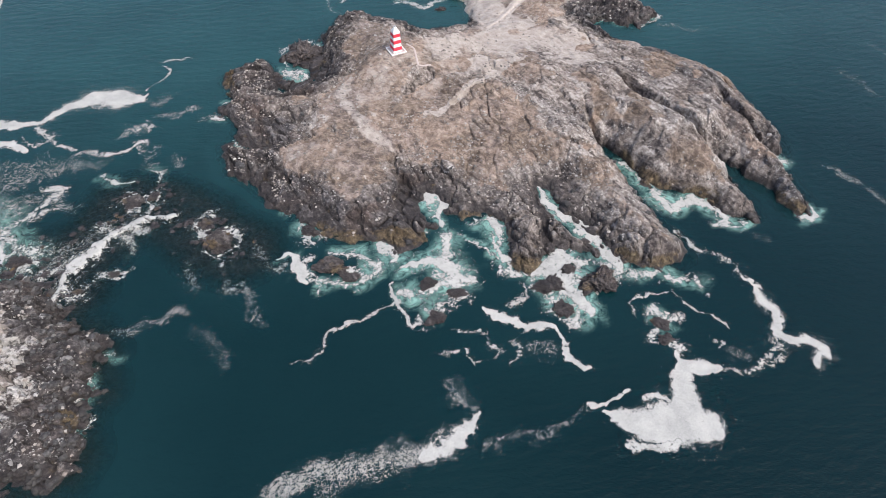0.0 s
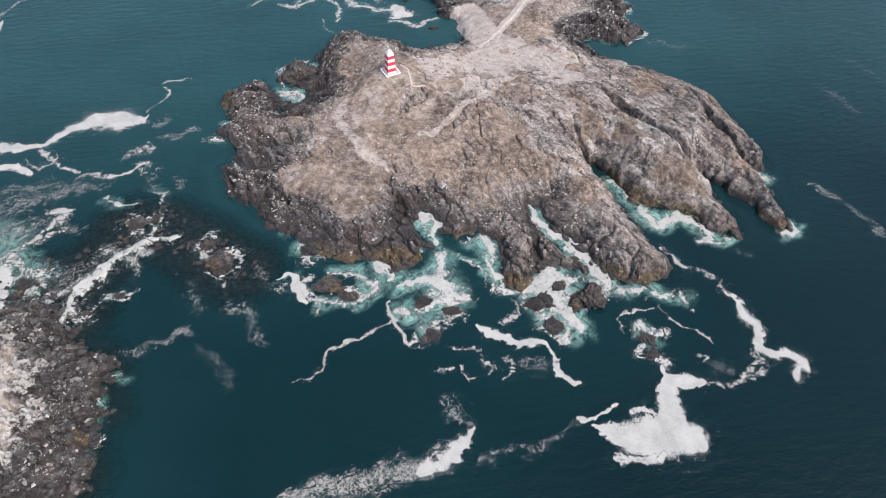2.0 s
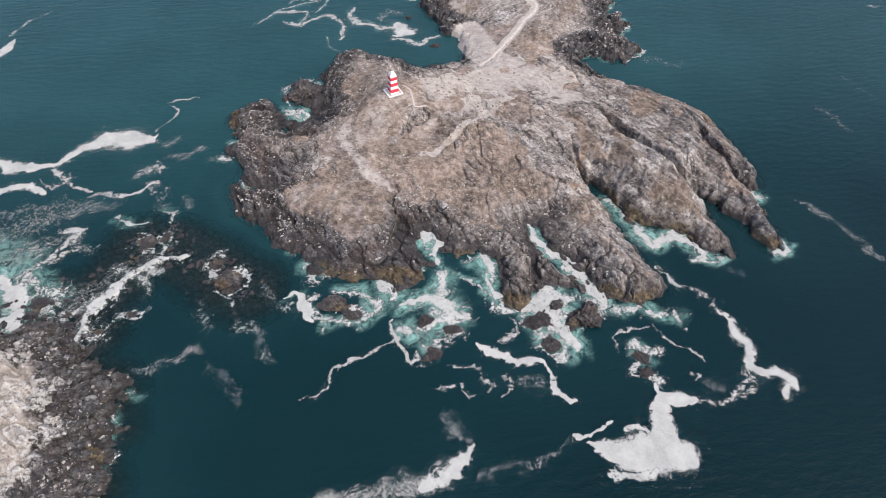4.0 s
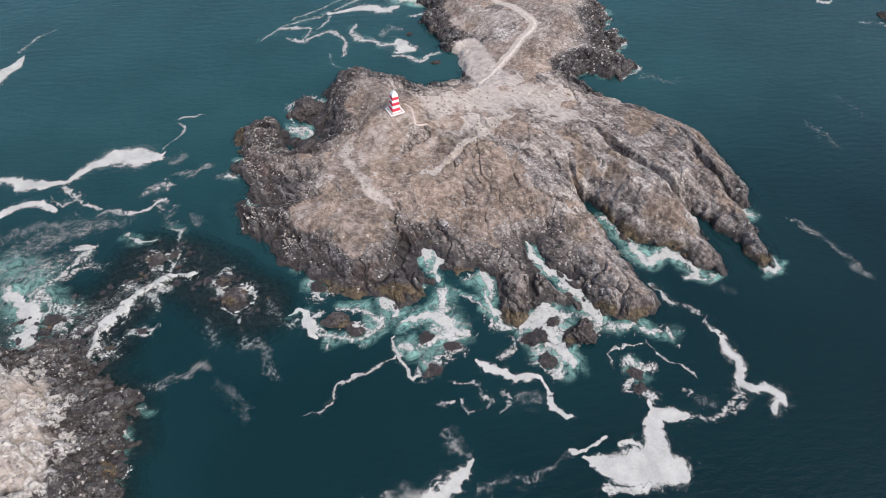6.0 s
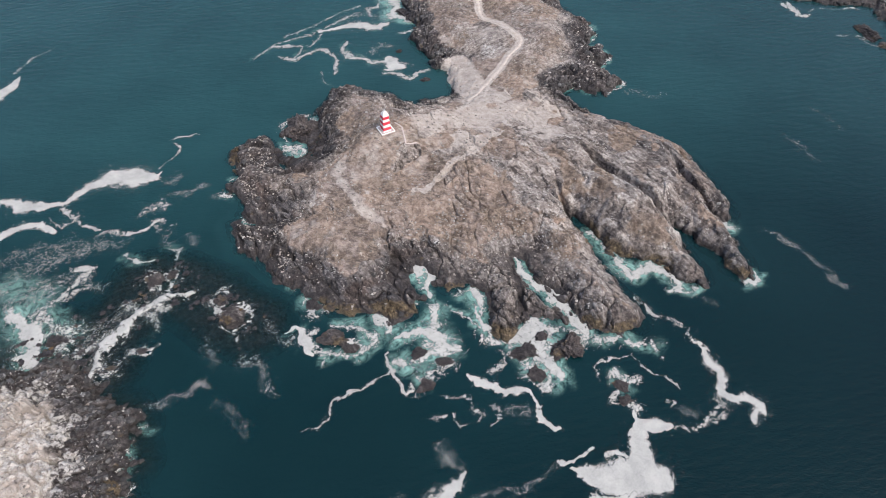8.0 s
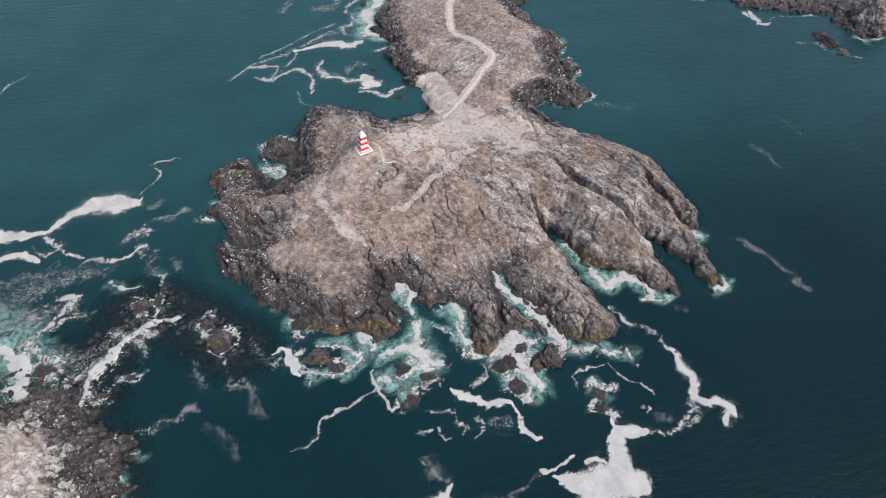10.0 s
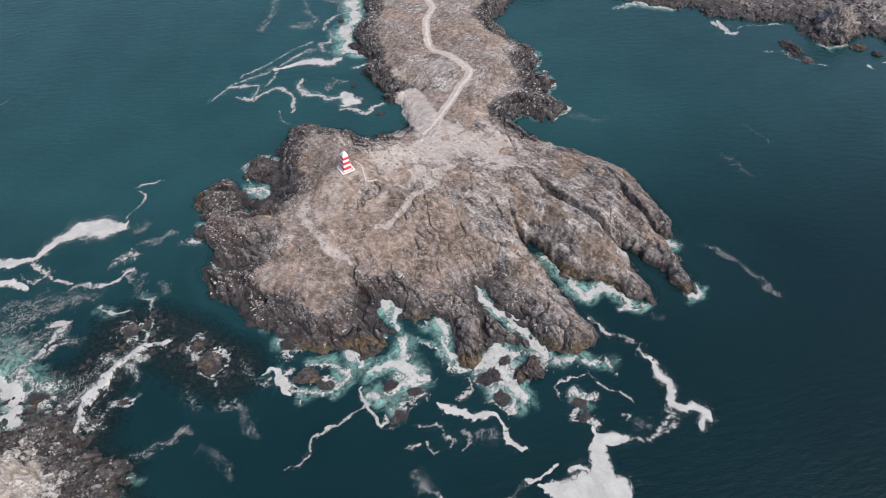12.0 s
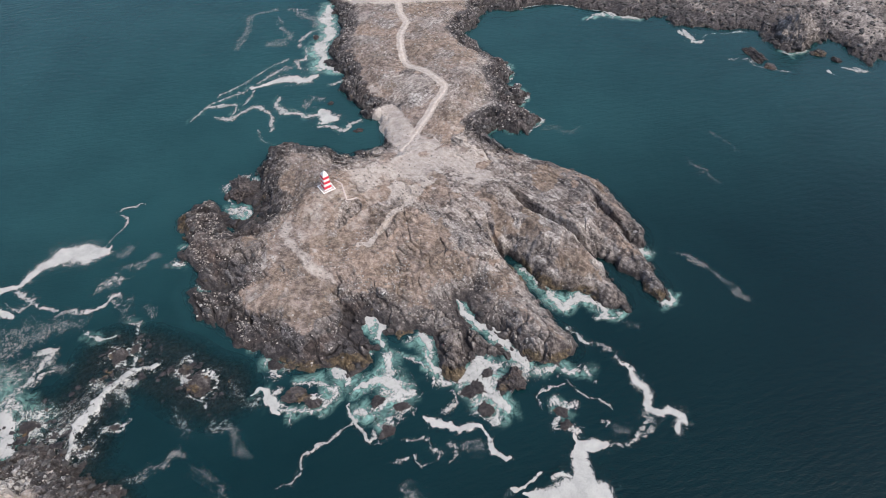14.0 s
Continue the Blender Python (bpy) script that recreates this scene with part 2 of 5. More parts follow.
def paint_material(name, colour, worn, amount=0.4):
    m = Nodes(name)
    wear = m.math("MULTIPLY", m.step(m.noise(2.2, 5, 0.7), 0.5, 0.72), amount)
    return m.done(Base_Color=m.mix(wear, colour, worn), Roughness=0.6, Normal=m.bump(m.noise(9, 3), 0.2, 0.02))


def track_material():
    m = Nodes("pale_dust")
    tone = m.ramp(m.noise(0.7, 6, 0.65), (0.33, (0.35, 0.302, 0.268)), (0.65, (0.5, 0.44, 0.395)))
    return m.done(Base_Color=tone, Roughness=0.95, Normal=m.bump(m.noise(3, 4), 0.4, 0.08))


ROCK = rock_material()
AWASH_ROCK = rock_material("awash_rock", 7.0, 12.0, 0.0, 1.0)
DOME_ROCK = rock_material("grey_dome_rock", 1.2, 6.5, 0.1, 0.1)
GOLD_ROCK = rock_material("weedy_rock", 0.7, 4.0, 0.42)
GROUND = ground_material()
WATER = water_material()
FOAM = foam_material(most=0.8, torn=1.8, flecked=1.8, fleck_size=2.2, soft=(0.38, 0.95), marbled=1.5)
LACE = foam_material("foam_lace", 28, 1.25, 0.56, 1.7, 0.26, 3.0, 3.6, (0.46, 1.0), 0.4, 2.6)
THICK = foam_material("thick_foam", most=0.95, torn=1.3, flecked=1.1, fleck_size=2.2, soft=(0.3, 0.95), marbled=0.9)
SURF = foam_material("white_surf", 0, 1.0, 0.95, 2.8, 0.26, 2.2, 1.3, (0.2, 1.1))
STONE = stone_material()
BOULDER = boulder_material()
REEF = reef_material()
WHITE = paint_material("white_paint", (0.8, 0.78, 0.76), (0.55, 0.5, 0.46))
RED = paint_material("red_paint", (0.62, 0.03, 0.06), (0.5, 0.12, 0.12), 0.5)
CONCRETE = paint_material("pale_concrete", (0.46, 0.39, 0.365), (0.33, 0.28, 0.255), 0.6)
METAL = paint_material("grey_metal", (0.35, 0.35, 0.35), (0.2, 0.18, 0.17))
TRACK = track_material()


# ---- number noise for the land's relief ----
def lattice(ix, iy, seed):
    n = (ix.astype(np.int64) * 374761393 + iy.astype(np.int64) * 668265263 + seed * 974634777) & 0xFFFFFFFF
    n = ((n ^ (n >> 13)) * 1274126177) & 0xFFFFFFFF
    n = ((n ^ (n >> 15)) * 668265263) & 0xFFFFFFFF
    return ((n ^ (n >> 16)) & 0xFFFFFF) / float(0xFFFFFF)


def soft_noise(x, y, seed=0):
    ix, iy = np.floor(x), np.floor(y)
    fx, fy = x - ix, y - iy
    u, v = fx * fx * fx * (fx * (fx * 6 - 15) + 10), fy * fy * fy * (fy * (fy * 6 - 15) + 10)
    a, b = lattice(ix, iy, seed), lattice(ix + 1, iy, seed)
    c, d = lattice(ix, iy + 1, seed), lattice(ix + 1, iy + 1, seed)
    return 2 * ((a * (1 - u) + b * u) * (1 - v) + (c * (1 - u) + d * u) * v) - 1


def layers(x, y, count, seed=0, gain=0.5):
    total, size = np.zeros_like(x), 1.0
    for n in range(count):
        turn = 0.5 + 0.7 * n
        px, py = x * math.cos(turn) - y * math.sin(turn), x * math.sin(turn) + y * math.cos(turn)
        total += size * soft_noise(px * 2**n, py * 2**n, seed + n)
        size *= gain
    return total


def cells(x, y, seed=0):
    """Distance to the nearest and second nearest cell point, a random number of the nearest cell, and the way to its point."""
    ix, iy = np.floor(x), np.floor(y)
    first, second, own = np.full(x.shape, 9.0), np.full(x.shape, 9.0), np.zeros_like(x)
    to_x, to_y = np.zeros_like(x), np.zeros_like(x)
    for dx in (-1, 0, 1):
        for dy in (-1, 0, 1):
            cx, cy = ix + dx, iy + dy
            px, py = cx + lattice(cx, cy, seed) - x, cy + lattice(cx, cy, seed + 7) - y
            d = np.hypot(px, py)
            near = d < first
            second = np.where(near, first, np.minimum(second, d))
            own = np.where(near, lattice(cx, cy, seed + 13), own)
            to_x, to_y = np.where(near, px, to_x), np.where(near, py, to_y)
            first = np.where(near, d, first)
    return first, second, own, to_x, to_y


def smooth(a, low, high):
    t = np.clip((a - low) / (high - low), 0, 1)
    return t * t * (3 - 2 * t)


def line_distance(x, y, line):
    """Distance to a line of points."""
    best = np.full(x.shape, 1e9)
    for (ax, ay, *_), (bx, by, *_) in zip(line, line[1:]):
        ux, uy = bx - ax, by - ay
        k = np.clip(((x - ax) * ux + (y - ay) * uy) / (ux * ux + uy * uy + 1e-9), 0, 1)
        best = np.minimum(best, np.hypot(x - ax - k * ux, y - ay - k * uy))
    return best


def inside(x, y, outline):
    flag = np.zeros(x.shape, bool)
    for (ax, ay), (bx, by) in zip(outline, outline[1:] + outline[:1]):
        if ay != by:
            flag ^= ((ay > y) != (by > y)) & (x < (bx - ax) * (y - ay) / (by - ay) + ax)
    return flag


def shore_distance(x, y, outline):
    """Metres from the shore, above 0 on land."""
    return line_distance(x, y, outline + outline[:1]) * np.where(inside(x, y, outline), 1, -1)


# ---- the plan of the land ----
north_shore = [(8.6, 212.6), (3.8, 210.1), (-0.7, 210.4), (-5.9, 208), (-10.5, 210.1), (-15.3, 214.7), (-22.1, 215), (-27.8, 217.2), (-32.3, 217.2), (-36.3, 216), (-37.6, 211.6), (-39.2, 207.7), (-40.9, 204.3), (-41.3, 198.8), (-39.4, 190.5), (-38.6, 187.3), (-37.6, 181.2), (-40.3, 175.1), (-43.8, 172.5), (-47.4, 172.2), (-50.3, 175.2), (-52.3, 180.4), (-55.1, 185.8), (-58.6, 189.3), (-62.5, 186.9), (-66.1, 184.2), (-68.9, 181.3), (-68.9, 177.9), (-65.7, 173.8), (-63.9, 168), (-66.1, 163), (-63.9, 160.6), (-60.7, 158.3), (-59.9, 154.4), (-60.5, 150.8)]
west_shore = [(-59, 148.6), (-55.2, 147.1), (-50.4, 146.9), (-53.6, 145.4), (-59.7, 147.7), (-62.8, 146.8), (-61.3, 142.5), (-59.2, 138.7), (-58.2, 135.6), (-55.4, 134.1), (-51.6, 131.4), (-48.8, 128.3), (-46, 125.8), (-43.4, 124.3), (-40.2, 122.8), (-38.9, 120.1), (-35.4, 117.7), (-32.8, 115.9), (-30.2, 113.9), (-27.7, 111.7), (-23.5, 110.5), (-19.2, 111.5), (-15.8, 111.8), (-14.2, 109.6), (-11.7, 107.4), (-8.3, 108.5), (-4.8, 110.2), (-5.7, 113.6), (-3.8, 116.4), (-4.2, 119), (-6.4, 123), (-5.4, 128), (-1.2, 128), (1.8, 123.5), (3.2, 119.8), (4.6, 118.6), (7.5, 120), (10.7, 121.3), (14.1, 119.5), (15.4, 115.4), (16.0, 111), (16.0, 106.7), (16.7, 103), (20.3, 101), (23.8, 102.8), (24.5, 106.6), (25.2, 110.2), (28.5, 110.8), (32.3, 108.3), (37, 107.3), (35, 110.2), (30.6, 115), (26.8, 119.2), (24.6, 124.3), (23.8, 130)]
south_finger = [(27, 130.7), (29.1, 125.3), (31.4, 121.8), (36, 117.2), (39.3, 111.7), (42.2, 106.1), (44.6, 103.7), (48.7, 102.5), (53.2, 102.9), (56.2, 103.8), (58.9, 105.7), (59.1, 109.2), (57.7, 112.7), (55, 116.3), (53.2, 120), (51.3, 123.7), (50, 128.5), (48.1, 134.3), (45.9, 140.1), (44.5, 146.5)]
east_fingers = [(46.5, 147.3), (49.2, 143.2), (52.6, 136.7), (54.9, 132.6), (58.7, 130.1), (63.2, 128.7), (66.7, 127.7), (69.8, 125.1), (71.7, 121.8), (74.3, 119.8), (77.7, 119.8), (80.2, 120.4), (80.6, 124), (79.2, 127.3), (77.2, 131.8), (75.8, 137), (75.4, 142.3), (76.8, 142.8), (80.8, 138.1), (83.3, 133.6), (87.7, 129), (87.5, 125.2), (89.2, 122.5), (91.4, 120.6), (94.1, 122.1), (95.3, 126.7), (94.2, 130.6), (93.1, 135.8), (91.5, 139.9), (90.3, 144.1), (90.6, 147.3), (92.3, 145.1), (93.9, 141.9), (96.4, 147.2), (96.7, 151.4)]
east_shore = [(94.8, 156.8), (93.1, 162), (91.7, 168.2), (90.2, 173.1), (87.7, 176.6), (84.4, 180.3), (79.9, 184.3), (76.1, 187.1), (72.2, 189.7), (68.3, 192.3), (63.8, 195.4), (59.2, 199.5), (56, 204.3), (52.6, 208.4), (51.2, 213), (55.6, 217.3), (61.7, 214.5), (64.2, 212.6), (68.3, 214.6), (75.4, 219), (71.6, 223.5), (67.7, 228), (66.4, 232.3), (72.3, 236), (71.2, 240.4), (67.2, 243.2), (64.7, 248.3), (69.4, 253), (71, 255.5), (68.8, 262.8), (64.5, 268.2), (61.5, 273.5), (59.4, 278.7), (56.5, 283.7), (54.2, 290.2), (58.8, 297), (64.3, 305), (70.3, 312), (76, 314.1)]
bay_shore = [(82.9, 311.3), (97.1, 314.5), (111.9, 313.5), (127.2, 303.7), (137.4, 298.2), (145, 294.3), (151.6, 296.2), (160.2, 292.7), (160.6, 284.3), (165.4, 285.3), (172.5, 281), (180, 277.7), (188.7, 277.5), (199.9, 275.9), (198.6, 266), (200.3, 257.7), (205.4, 252), (212.1, 253.9), (221.3, 260.2), (230, 261), (233, 254.9), (233.5, 245.9), (236.1, 236), (244.3, 241), (248.6, 243.2)]
neck_shore = [(-8.5, 335.3), (-7.1, 326.2), (-5.3, 314.5), (-4.3, 306.2), (-6, 298.5), (-9, 291.2), (-10.6, 284), (-9.5, 278.5), (-8.1, 273.5), (-5.8, 266.7), (-2.5, 261.7), (-4.2, 257.5), (-6.7, 253.5), (-4.2, 248.9), (-1.1, 242.6), (3.5, 237.8), (0.8, 234.6), (4.2, 231.3), (8.2, 230), (8.7, 224.5), (8.6, 218.5)]
far_shore = [(262, 246), (285, 236), (320, 226), (380, 210), (520, 180), (900, 150), (900, 900), (-400, 900), (-300, 460), (-90, 420), (-30, 380), (-14, 352)]
headland = north_shore + west_shore + south_finger + east_fingers + east_shore + bay_shore + far_shore + neck_shore
islet = [(-106.2, 94.1), (-98.7, 95.7), (-93.5, 96.5), (-89.4, 91.8), (-85.6, 89.9), (-80.8, 83.9), (-76.4, 82.3), (-72.7, 77.6), (-73.3, 74.7), (-70.2, 68.8), (-73.8, 67), (-72.3, 62), (-71.5, 58), (-69.3, 55), (-70.4, 51.2), (-75.8, 49.5), (-84, 48), (-98, 44), (-118, 46), (-132, 58), (-136, 76), (-124, 92), (-114, 95)]
reef_spine = [(-50, 108), (-56, 111), (-63, 117), (-74, 123), (-82, 124), (-84, 114), (-88, 107), (-94, 101), (-88, 95), (-100, 103), (-108, 99)]
cart_track = [(25.4, 320.8), (25.1, 309.4), (27.2, 295.5), (23.2, 285.7), (22.1, 275.9), (22.4, 266.4), (23.8, 260.2), (30.1, 253.4), (35.2, 244.4), (37.5, 239.8), (35.8, 235.1), (31.8, 229.2), (27.7, 222), (21.5, 212.9), (18.5, 207.2), (14, 202.3)]
side_track = [(30.1, 253.2), (34.8, 259.7), (41.8, 263.3), (52.2, 263.7)]
tower_path = [(-11.4, 182.8), (-9, 180.4), (-7.6, 172.8), (-3.8, 174)]
worn_path = [(16.9, 202.7), (12, 197.3), (9.8, 191), (10.9, 186.1), (19.3, 185.8), (21.7, 179.8), (16.7, 173), (13.2, 168.5), (6.6, 163), (1, 155.7), (-4, 152.5)]
north_path = [(-26.8, 180.8), (-29.7, 175.4), (-30.7, 168.5), (-26.7, 161.1), (-19.2, 152.1)]
long_gully = [(48, 172.1), (55.6, 161), (64.1, 151.5), (71.3, 141.5), (75.6, 138.6)]
south_gully = [(38.3, 158.5), (41.8, 149.5), (44.8, 143.2), (47.2, 138)]
east_gully = [(77.7, 171.3), (81.2, 161), (84.8, 152.5), (89.9, 144.4), (92.5, 142)]
summit_gully = [(14.8, 165.2), (8.8, 163.7), (2.9, 157.4)]
rock_gap = [(24.4, 123), (25.4, 117), (25.6, 109)]
shore_gap = [(25.5, 119.5), (20, 118.2), (13, 116.5)]
TOWER = (-14.3, 178.3)

# heights over the water: spots of the headland, then of the neck and the rise behind the bay
tops = [(-14, 178, 11.5), (-14, 171, 9.3), (0, 182, 8.2), (11, 167, 8.3), (32, 171, 8.5), (47, 166, 9.8), (52, 149, 11), (67, 147, 10), (38, 157, 6.8), (26, 150, 6.5), (-33, 152, 5), (-19, 161, 6),
        (-8, 160, 6), (-11, 140, 4.2), (6, 136, 4.6), (-34, 133, 4.2), (-48, 151, 4.3), (-45, 133, 3.8), (86, 134, 6.5), (62, 137, 7), (40, 130, 6), (48, 114, 5)]
tops += [(-26, 187, 6.8), (9, 175, 7.2), (21, 200, 6), (37, 191, 6.5), (60, 180, 8.5), (75, 166, 9), (86, 160, 6), (-60, 178, 4), (-5, 114, 3), (77, 125, 5), (92, 126, 5), (10, 226, 3), (24, 218, 4.5), (24, 265, 5),
         (37, 236, 6.5), (48, 244, 9), (60, 234, 4.5), (20, 107, 3.2), (31, 113, 3.0), (33, 272, 7.5), (12, 280, 5.5), (30, 318, 4)]
tops += [(120, 320, 4), (170, 310, 5), (215, 285, 4), (250, 265, 5), (250, 330, 14), (180, 350, 14), (60, 340, 4), (400, 400, 30)]


def broad_height(x, y):
    total, weight = np.zeros_like(x), np.zeros_like(x)
    for px, py, pz in tops:
        w = 1.0 / ((x - px) ** 2 + (y - py) ** 2 + 16.0) ** 1.6
        total, weight = total + w * pz, weight + w
    return total / weight


def beds_frame(x, y, degrees):
    """Places along and across beds that run that way, counted from the x axis."""
    a = radians(degrees)
    return x * math.cos(a) + y * math.sin(a), -x * math.sin(a) + y * math.cos(a)


def broken(x, y, size, seed, degrees=-58, stretch=1.6, tilt=1.0, crack=0.5, wide=0.1):
    """Angular rock: blocks with tilted tops that step against each other, split by narrow cracks. Heights in metres for that size, and each block's own number."""
    u, v = beds_frame(x, y, degrees)
    wu = 0.3 * layers(x / (1.6 * size), y / (1.6 * size), 3, seed + 40)
    wv = 0.3 * layers(x / (1.6 * size) + 17, y / (1.6 * size), 3, seed + 44)
    near, second, own, to_u, to_v = cells(u / (size * stretch) + wu, v / size + wv, seed)
    crack = crack * smooth(layers(x / (1.3 * size), y / (1.3 * size), 2, seed + 48), -0.35, 0.35)
    other, third = (own * 57.31) % 1.0, (own * 131.7) % 1.0
    top = 0.8 * (own - 0.5) + tilt * ((other - 0.5) * to_u + 1.4 * (third - 0.3) * to_v) + 0.25 * smooth(second - near, 0.0, 0.5)
    return size * 0.42 * (top - crack * smooth(second - near, wide, 0.0)), own


def gully_field(x, y, line):
    """Distance to a gully's line and the side on which a place lies: above 0 to the left of its way down."""
    best, side = np.full(x.shape, 1e9), np.zeros_like(x)
    for (ax, ay), (bx, by) in zip(line, line[1:]):
        ux, uy = bx - ax, by - ay
        k = np.clip(((x - ax) * ux + (y - ay) * uy) / (ux * ux + uy * uy), 0, 1)
        d = np.hypot(x - ax - k * ux, y - ay - k * uy)
        side = np.where(d < best, ux * (y - ay) - uy * (x - ax), side)
        best = np.minimum(best, d)
    return best, np.sign(side)


weed_spots = [([(50, 141), (55, 133), (63, 130), (70, 126.5)], 4.0), ([(43, 106), (50, 103), (58, 105)], 3.0), ([(16.5, 104), (20, 101.5), (23, 103)], 3.5), ([(3, 119), (11, 119)], 2.5), ([(-14, 111), (-6, 111)], 4.5), ([(88, 127), (91, 121)], 2.5), ([(-30, 115), (-22, 111)], 3.5), ([(46, 142), (49, 132)], 2.0), ([(-68, 180), (-65, 172)], 4.0)]


def headland_relief(x, y):
    """Height of the ground, and the shares of soil, of pale dust and of droppings on it."""
    ragged = 1.2 - 0.8 * smooth(y, 135, 122) * smooth(x, -12, -4)
    wx = x + ragged * layers(x / 6, y / 6, 3, 3) + 0.5 * layers(x / 1.8, y / 1.8, 2, 8)
    wy = y + ragged * layers(x / 6 + 9, y / 6, 3, 5) + 0.5 * layers(x / 1.8 + 5, y / 1.8, 2, 9)
    d = shore_distance(wx, wy, headland)
    finger = smooth(x * 0.85 + y * 0.53, 96, 108) * smooth(y, 200, 185)
    west = np.maximum(smooth(x, -18, -34) * smooth(y, 158, 172), smooth(y, 200, 214))
    apron = smooth(y, 124, 114) * smooth(x, 8, 14) * (1 - finger)
    bay = smooth(x, 85, 110) * smooth(y, 200, 230)
    rise = 16.0 - 7.5 * finger - 10 * apron + 40 * bay
    inland = np.maximum(d, 0)
    z = broad_height(x, y) * np.clip(inland / rise, 0, 1) ** (0.95 - 0.25 * finger - 0.4 * west * (1 - finger) * (1 - bay)) * 0.94 + 0.9 * (1 - np.exp(-inland / 0.8)) + 0.1
    paths = np.minimum(line_distance(x, y, cart_track), line_distance(x, y, tower_path) + 2.2)
    ways = smooth(paths, 3.0, 0.8)
    faint = np.minimum.reduce([line_distance(wx, wy, worn_path), line_distance(x, y, side_track) + 1.0, line_distance(wx, wy, north_path) + 0.9])
    faint = smooth(faint, 1.9, 0.4)
    flat = smooth(np.hypot(x - TOWER[0], y - TOWER[1]), 6.0, 3.2)
    neck = smooth(y, 205, 222)
    south = smooth(x, -8, 6) * smooth(y, 175, 160)
    plateau = smooth(d + 3 * layers(x / 8, y / 8, 2, 78), 6 - 2 * neck, 15 - 4 * neck) * (1 - finger)
    loose = 5 * layers(x / 11, y / 11, 3, 90)
    beach = smooth(line_distance(x + 0.3 * loose, y - 0.3 * loose, [(10, 231), (13.5, 222), (17, 213), (20, 206)]), 8.0, 3.5)
    open_ground = smooth(np.hypot((x + 0.6 * loose - 20) / 1.6, (y - 0.6 * loose - 190) / 0.9), 19, 9)
    calm = 1 - 0.9 * np.maximum.reduce([ways, flat, np.clip(beach * 1.1, 0, 1), 0.7 * faint, 0.85 * open_ground])
    rocky = 1 - plateau
    foot = 0.45 + 0.55 * smooth(d, 0, 4)
    lie = (-58, 38)
    big, mid, small, block = [], [], [], []
    for n, degrees in enumerate(lie):
        a, _ = broken(x, y, 6.5, 211 + 50 * n, degrees, 1.7, 1.0, 0.8, 0.09)
        b, own = broken(x, y, 2.7, 215 + 50 * n, degrees + 12, 1.6, 1.1, 0.9, 0.2)
        c, tiny = broken(x, y, 1.25, 219 + 50 * n, degrees - 8, 1.5, 1.3, 0.7, 0.26)
        big.append(a), mid.append(b), small.append(c), block.append(0.6 * own + 0.4 * tiny)
    pick = lambda pair: pair[0] * (1 - west) + pair[1] * west
    block = np.where(west > 0.5, block[1], block[0])
    shore_rock = (1 - 0.5 * bay) * (0.8 * pick(big) + 0.85 * pick(mid) + 0.65 * pick(small)) * (1 - 0.6 * south * (1 - apron)) * (1 - 0.35 * smooth(y, 132, 122) * smooth(x, 2, -6))
    # the long ribs: backs drawn out along the beds, with cross cracks
    u, v = beds_frame(x, y, -56)
    bend = 1.5 * layers(x / 12, y / 12, 2, 31)
    rib = 0
    for apart, high, seed in ((3.1, 0.6, 39), (1.15, 0.26, 49)):
        ledge = (v + bend) / apart + 0.4 * soft_noise(u / (4 * apart), v / (2 * apart), seed)
        step = ledge - np.floor(ledge)
        rib = rib + high * (step * smooth(1 - step, 0.0, 0.15) - 0.45) * (0.4 + 0.6 * smooth(soft_noise(u / (6 * apart), v / (1.5 * apart), seed + 3), -0.5, 0.3))
    rib_big, _ = broken(x, y, 4.6, 131, -56, 2.6, 0.7, 0.35, 0.1)
    rib_small, rib_own = broken(x, y, 1.6, 135, -34, 2.2, 0.9, 0.9, 0.22)
    rib = 0.6 * rib + 0.5 * rib_big + 0.22 * rib_small
    block = np.where(finger > 0.5, rib_own, block)
    z += calm * foot * (rocky * (1 - finger) * shore_rock + finger * rib)
    # the worn top: low ledges and rubble between smooth dust
    ledges = smooth(layers(x / 12, y / 12, 3, 120), -0.1, 0.3)
    outcrop = smooth(layers(x / 14, y / 14, 3, 120), 0.1, 0.4) * plateau * calm * smooth(y, 214, 206)
    z += plateau * calm * (0.06 + 0.22 * ledges) * (0.4 * pick(mid) + 0.6 * pick(small))
    z += outcrop * (0.45 * pick(big) + 0.3 * pick(mid) + 0.2)
    z += 0.5 * layers(x / 13, y / 13, 3, 70) * (1 - flat) + 0.05 * layers(x / 0.9, y / 0.9, 2, 60) * calm
    for line, deep, wide, crest in ((long_gully, 6.5, 2.2, 0.6), (south_gully, 5.0, 1.8, 0.5), (east_gully, 5.0, 1.8, 0.5), (summit_gully, 2.0, 1.4, 0.8), (rock_gap, 5.0, 1.7, 0.0), (shore_gap, 4.5, 1.5, 0.0)):
        g, side = gully_field(x + 0.5 * layers(x / 4, y / 4, 2, 6), y + 0.5 * layers(x / 4 + 3, y / 4, 2, 7), line)
        lift = np.where(side < 0, smooth(g, 7, 0.5), 0.9 * smooth(g, 6, 1.0))
        z += crest * lift * smooth(d, 0.5, 3) * (1 - flat)
        along = smooth(np.hypot(x - line[0][0], y - line[0][1]), -1.0, 15.0)
        z -= deep * along * smooth(g, wide * (0.5 + 0.5 * along), wide * 0.4) * smooth(z, 0.2, 3.0)
    z = z * (1 - flat) + 11.25 * flat
    under = -0.25 + 0.5 * d + 0.75 * (big[0] + mid[0]) * smooth(d, -9, 0)
    z = np.maximum(np.where(d > 0, np.maximum(z, 0.15), np.minimum(under, 0.9)), -4.0)
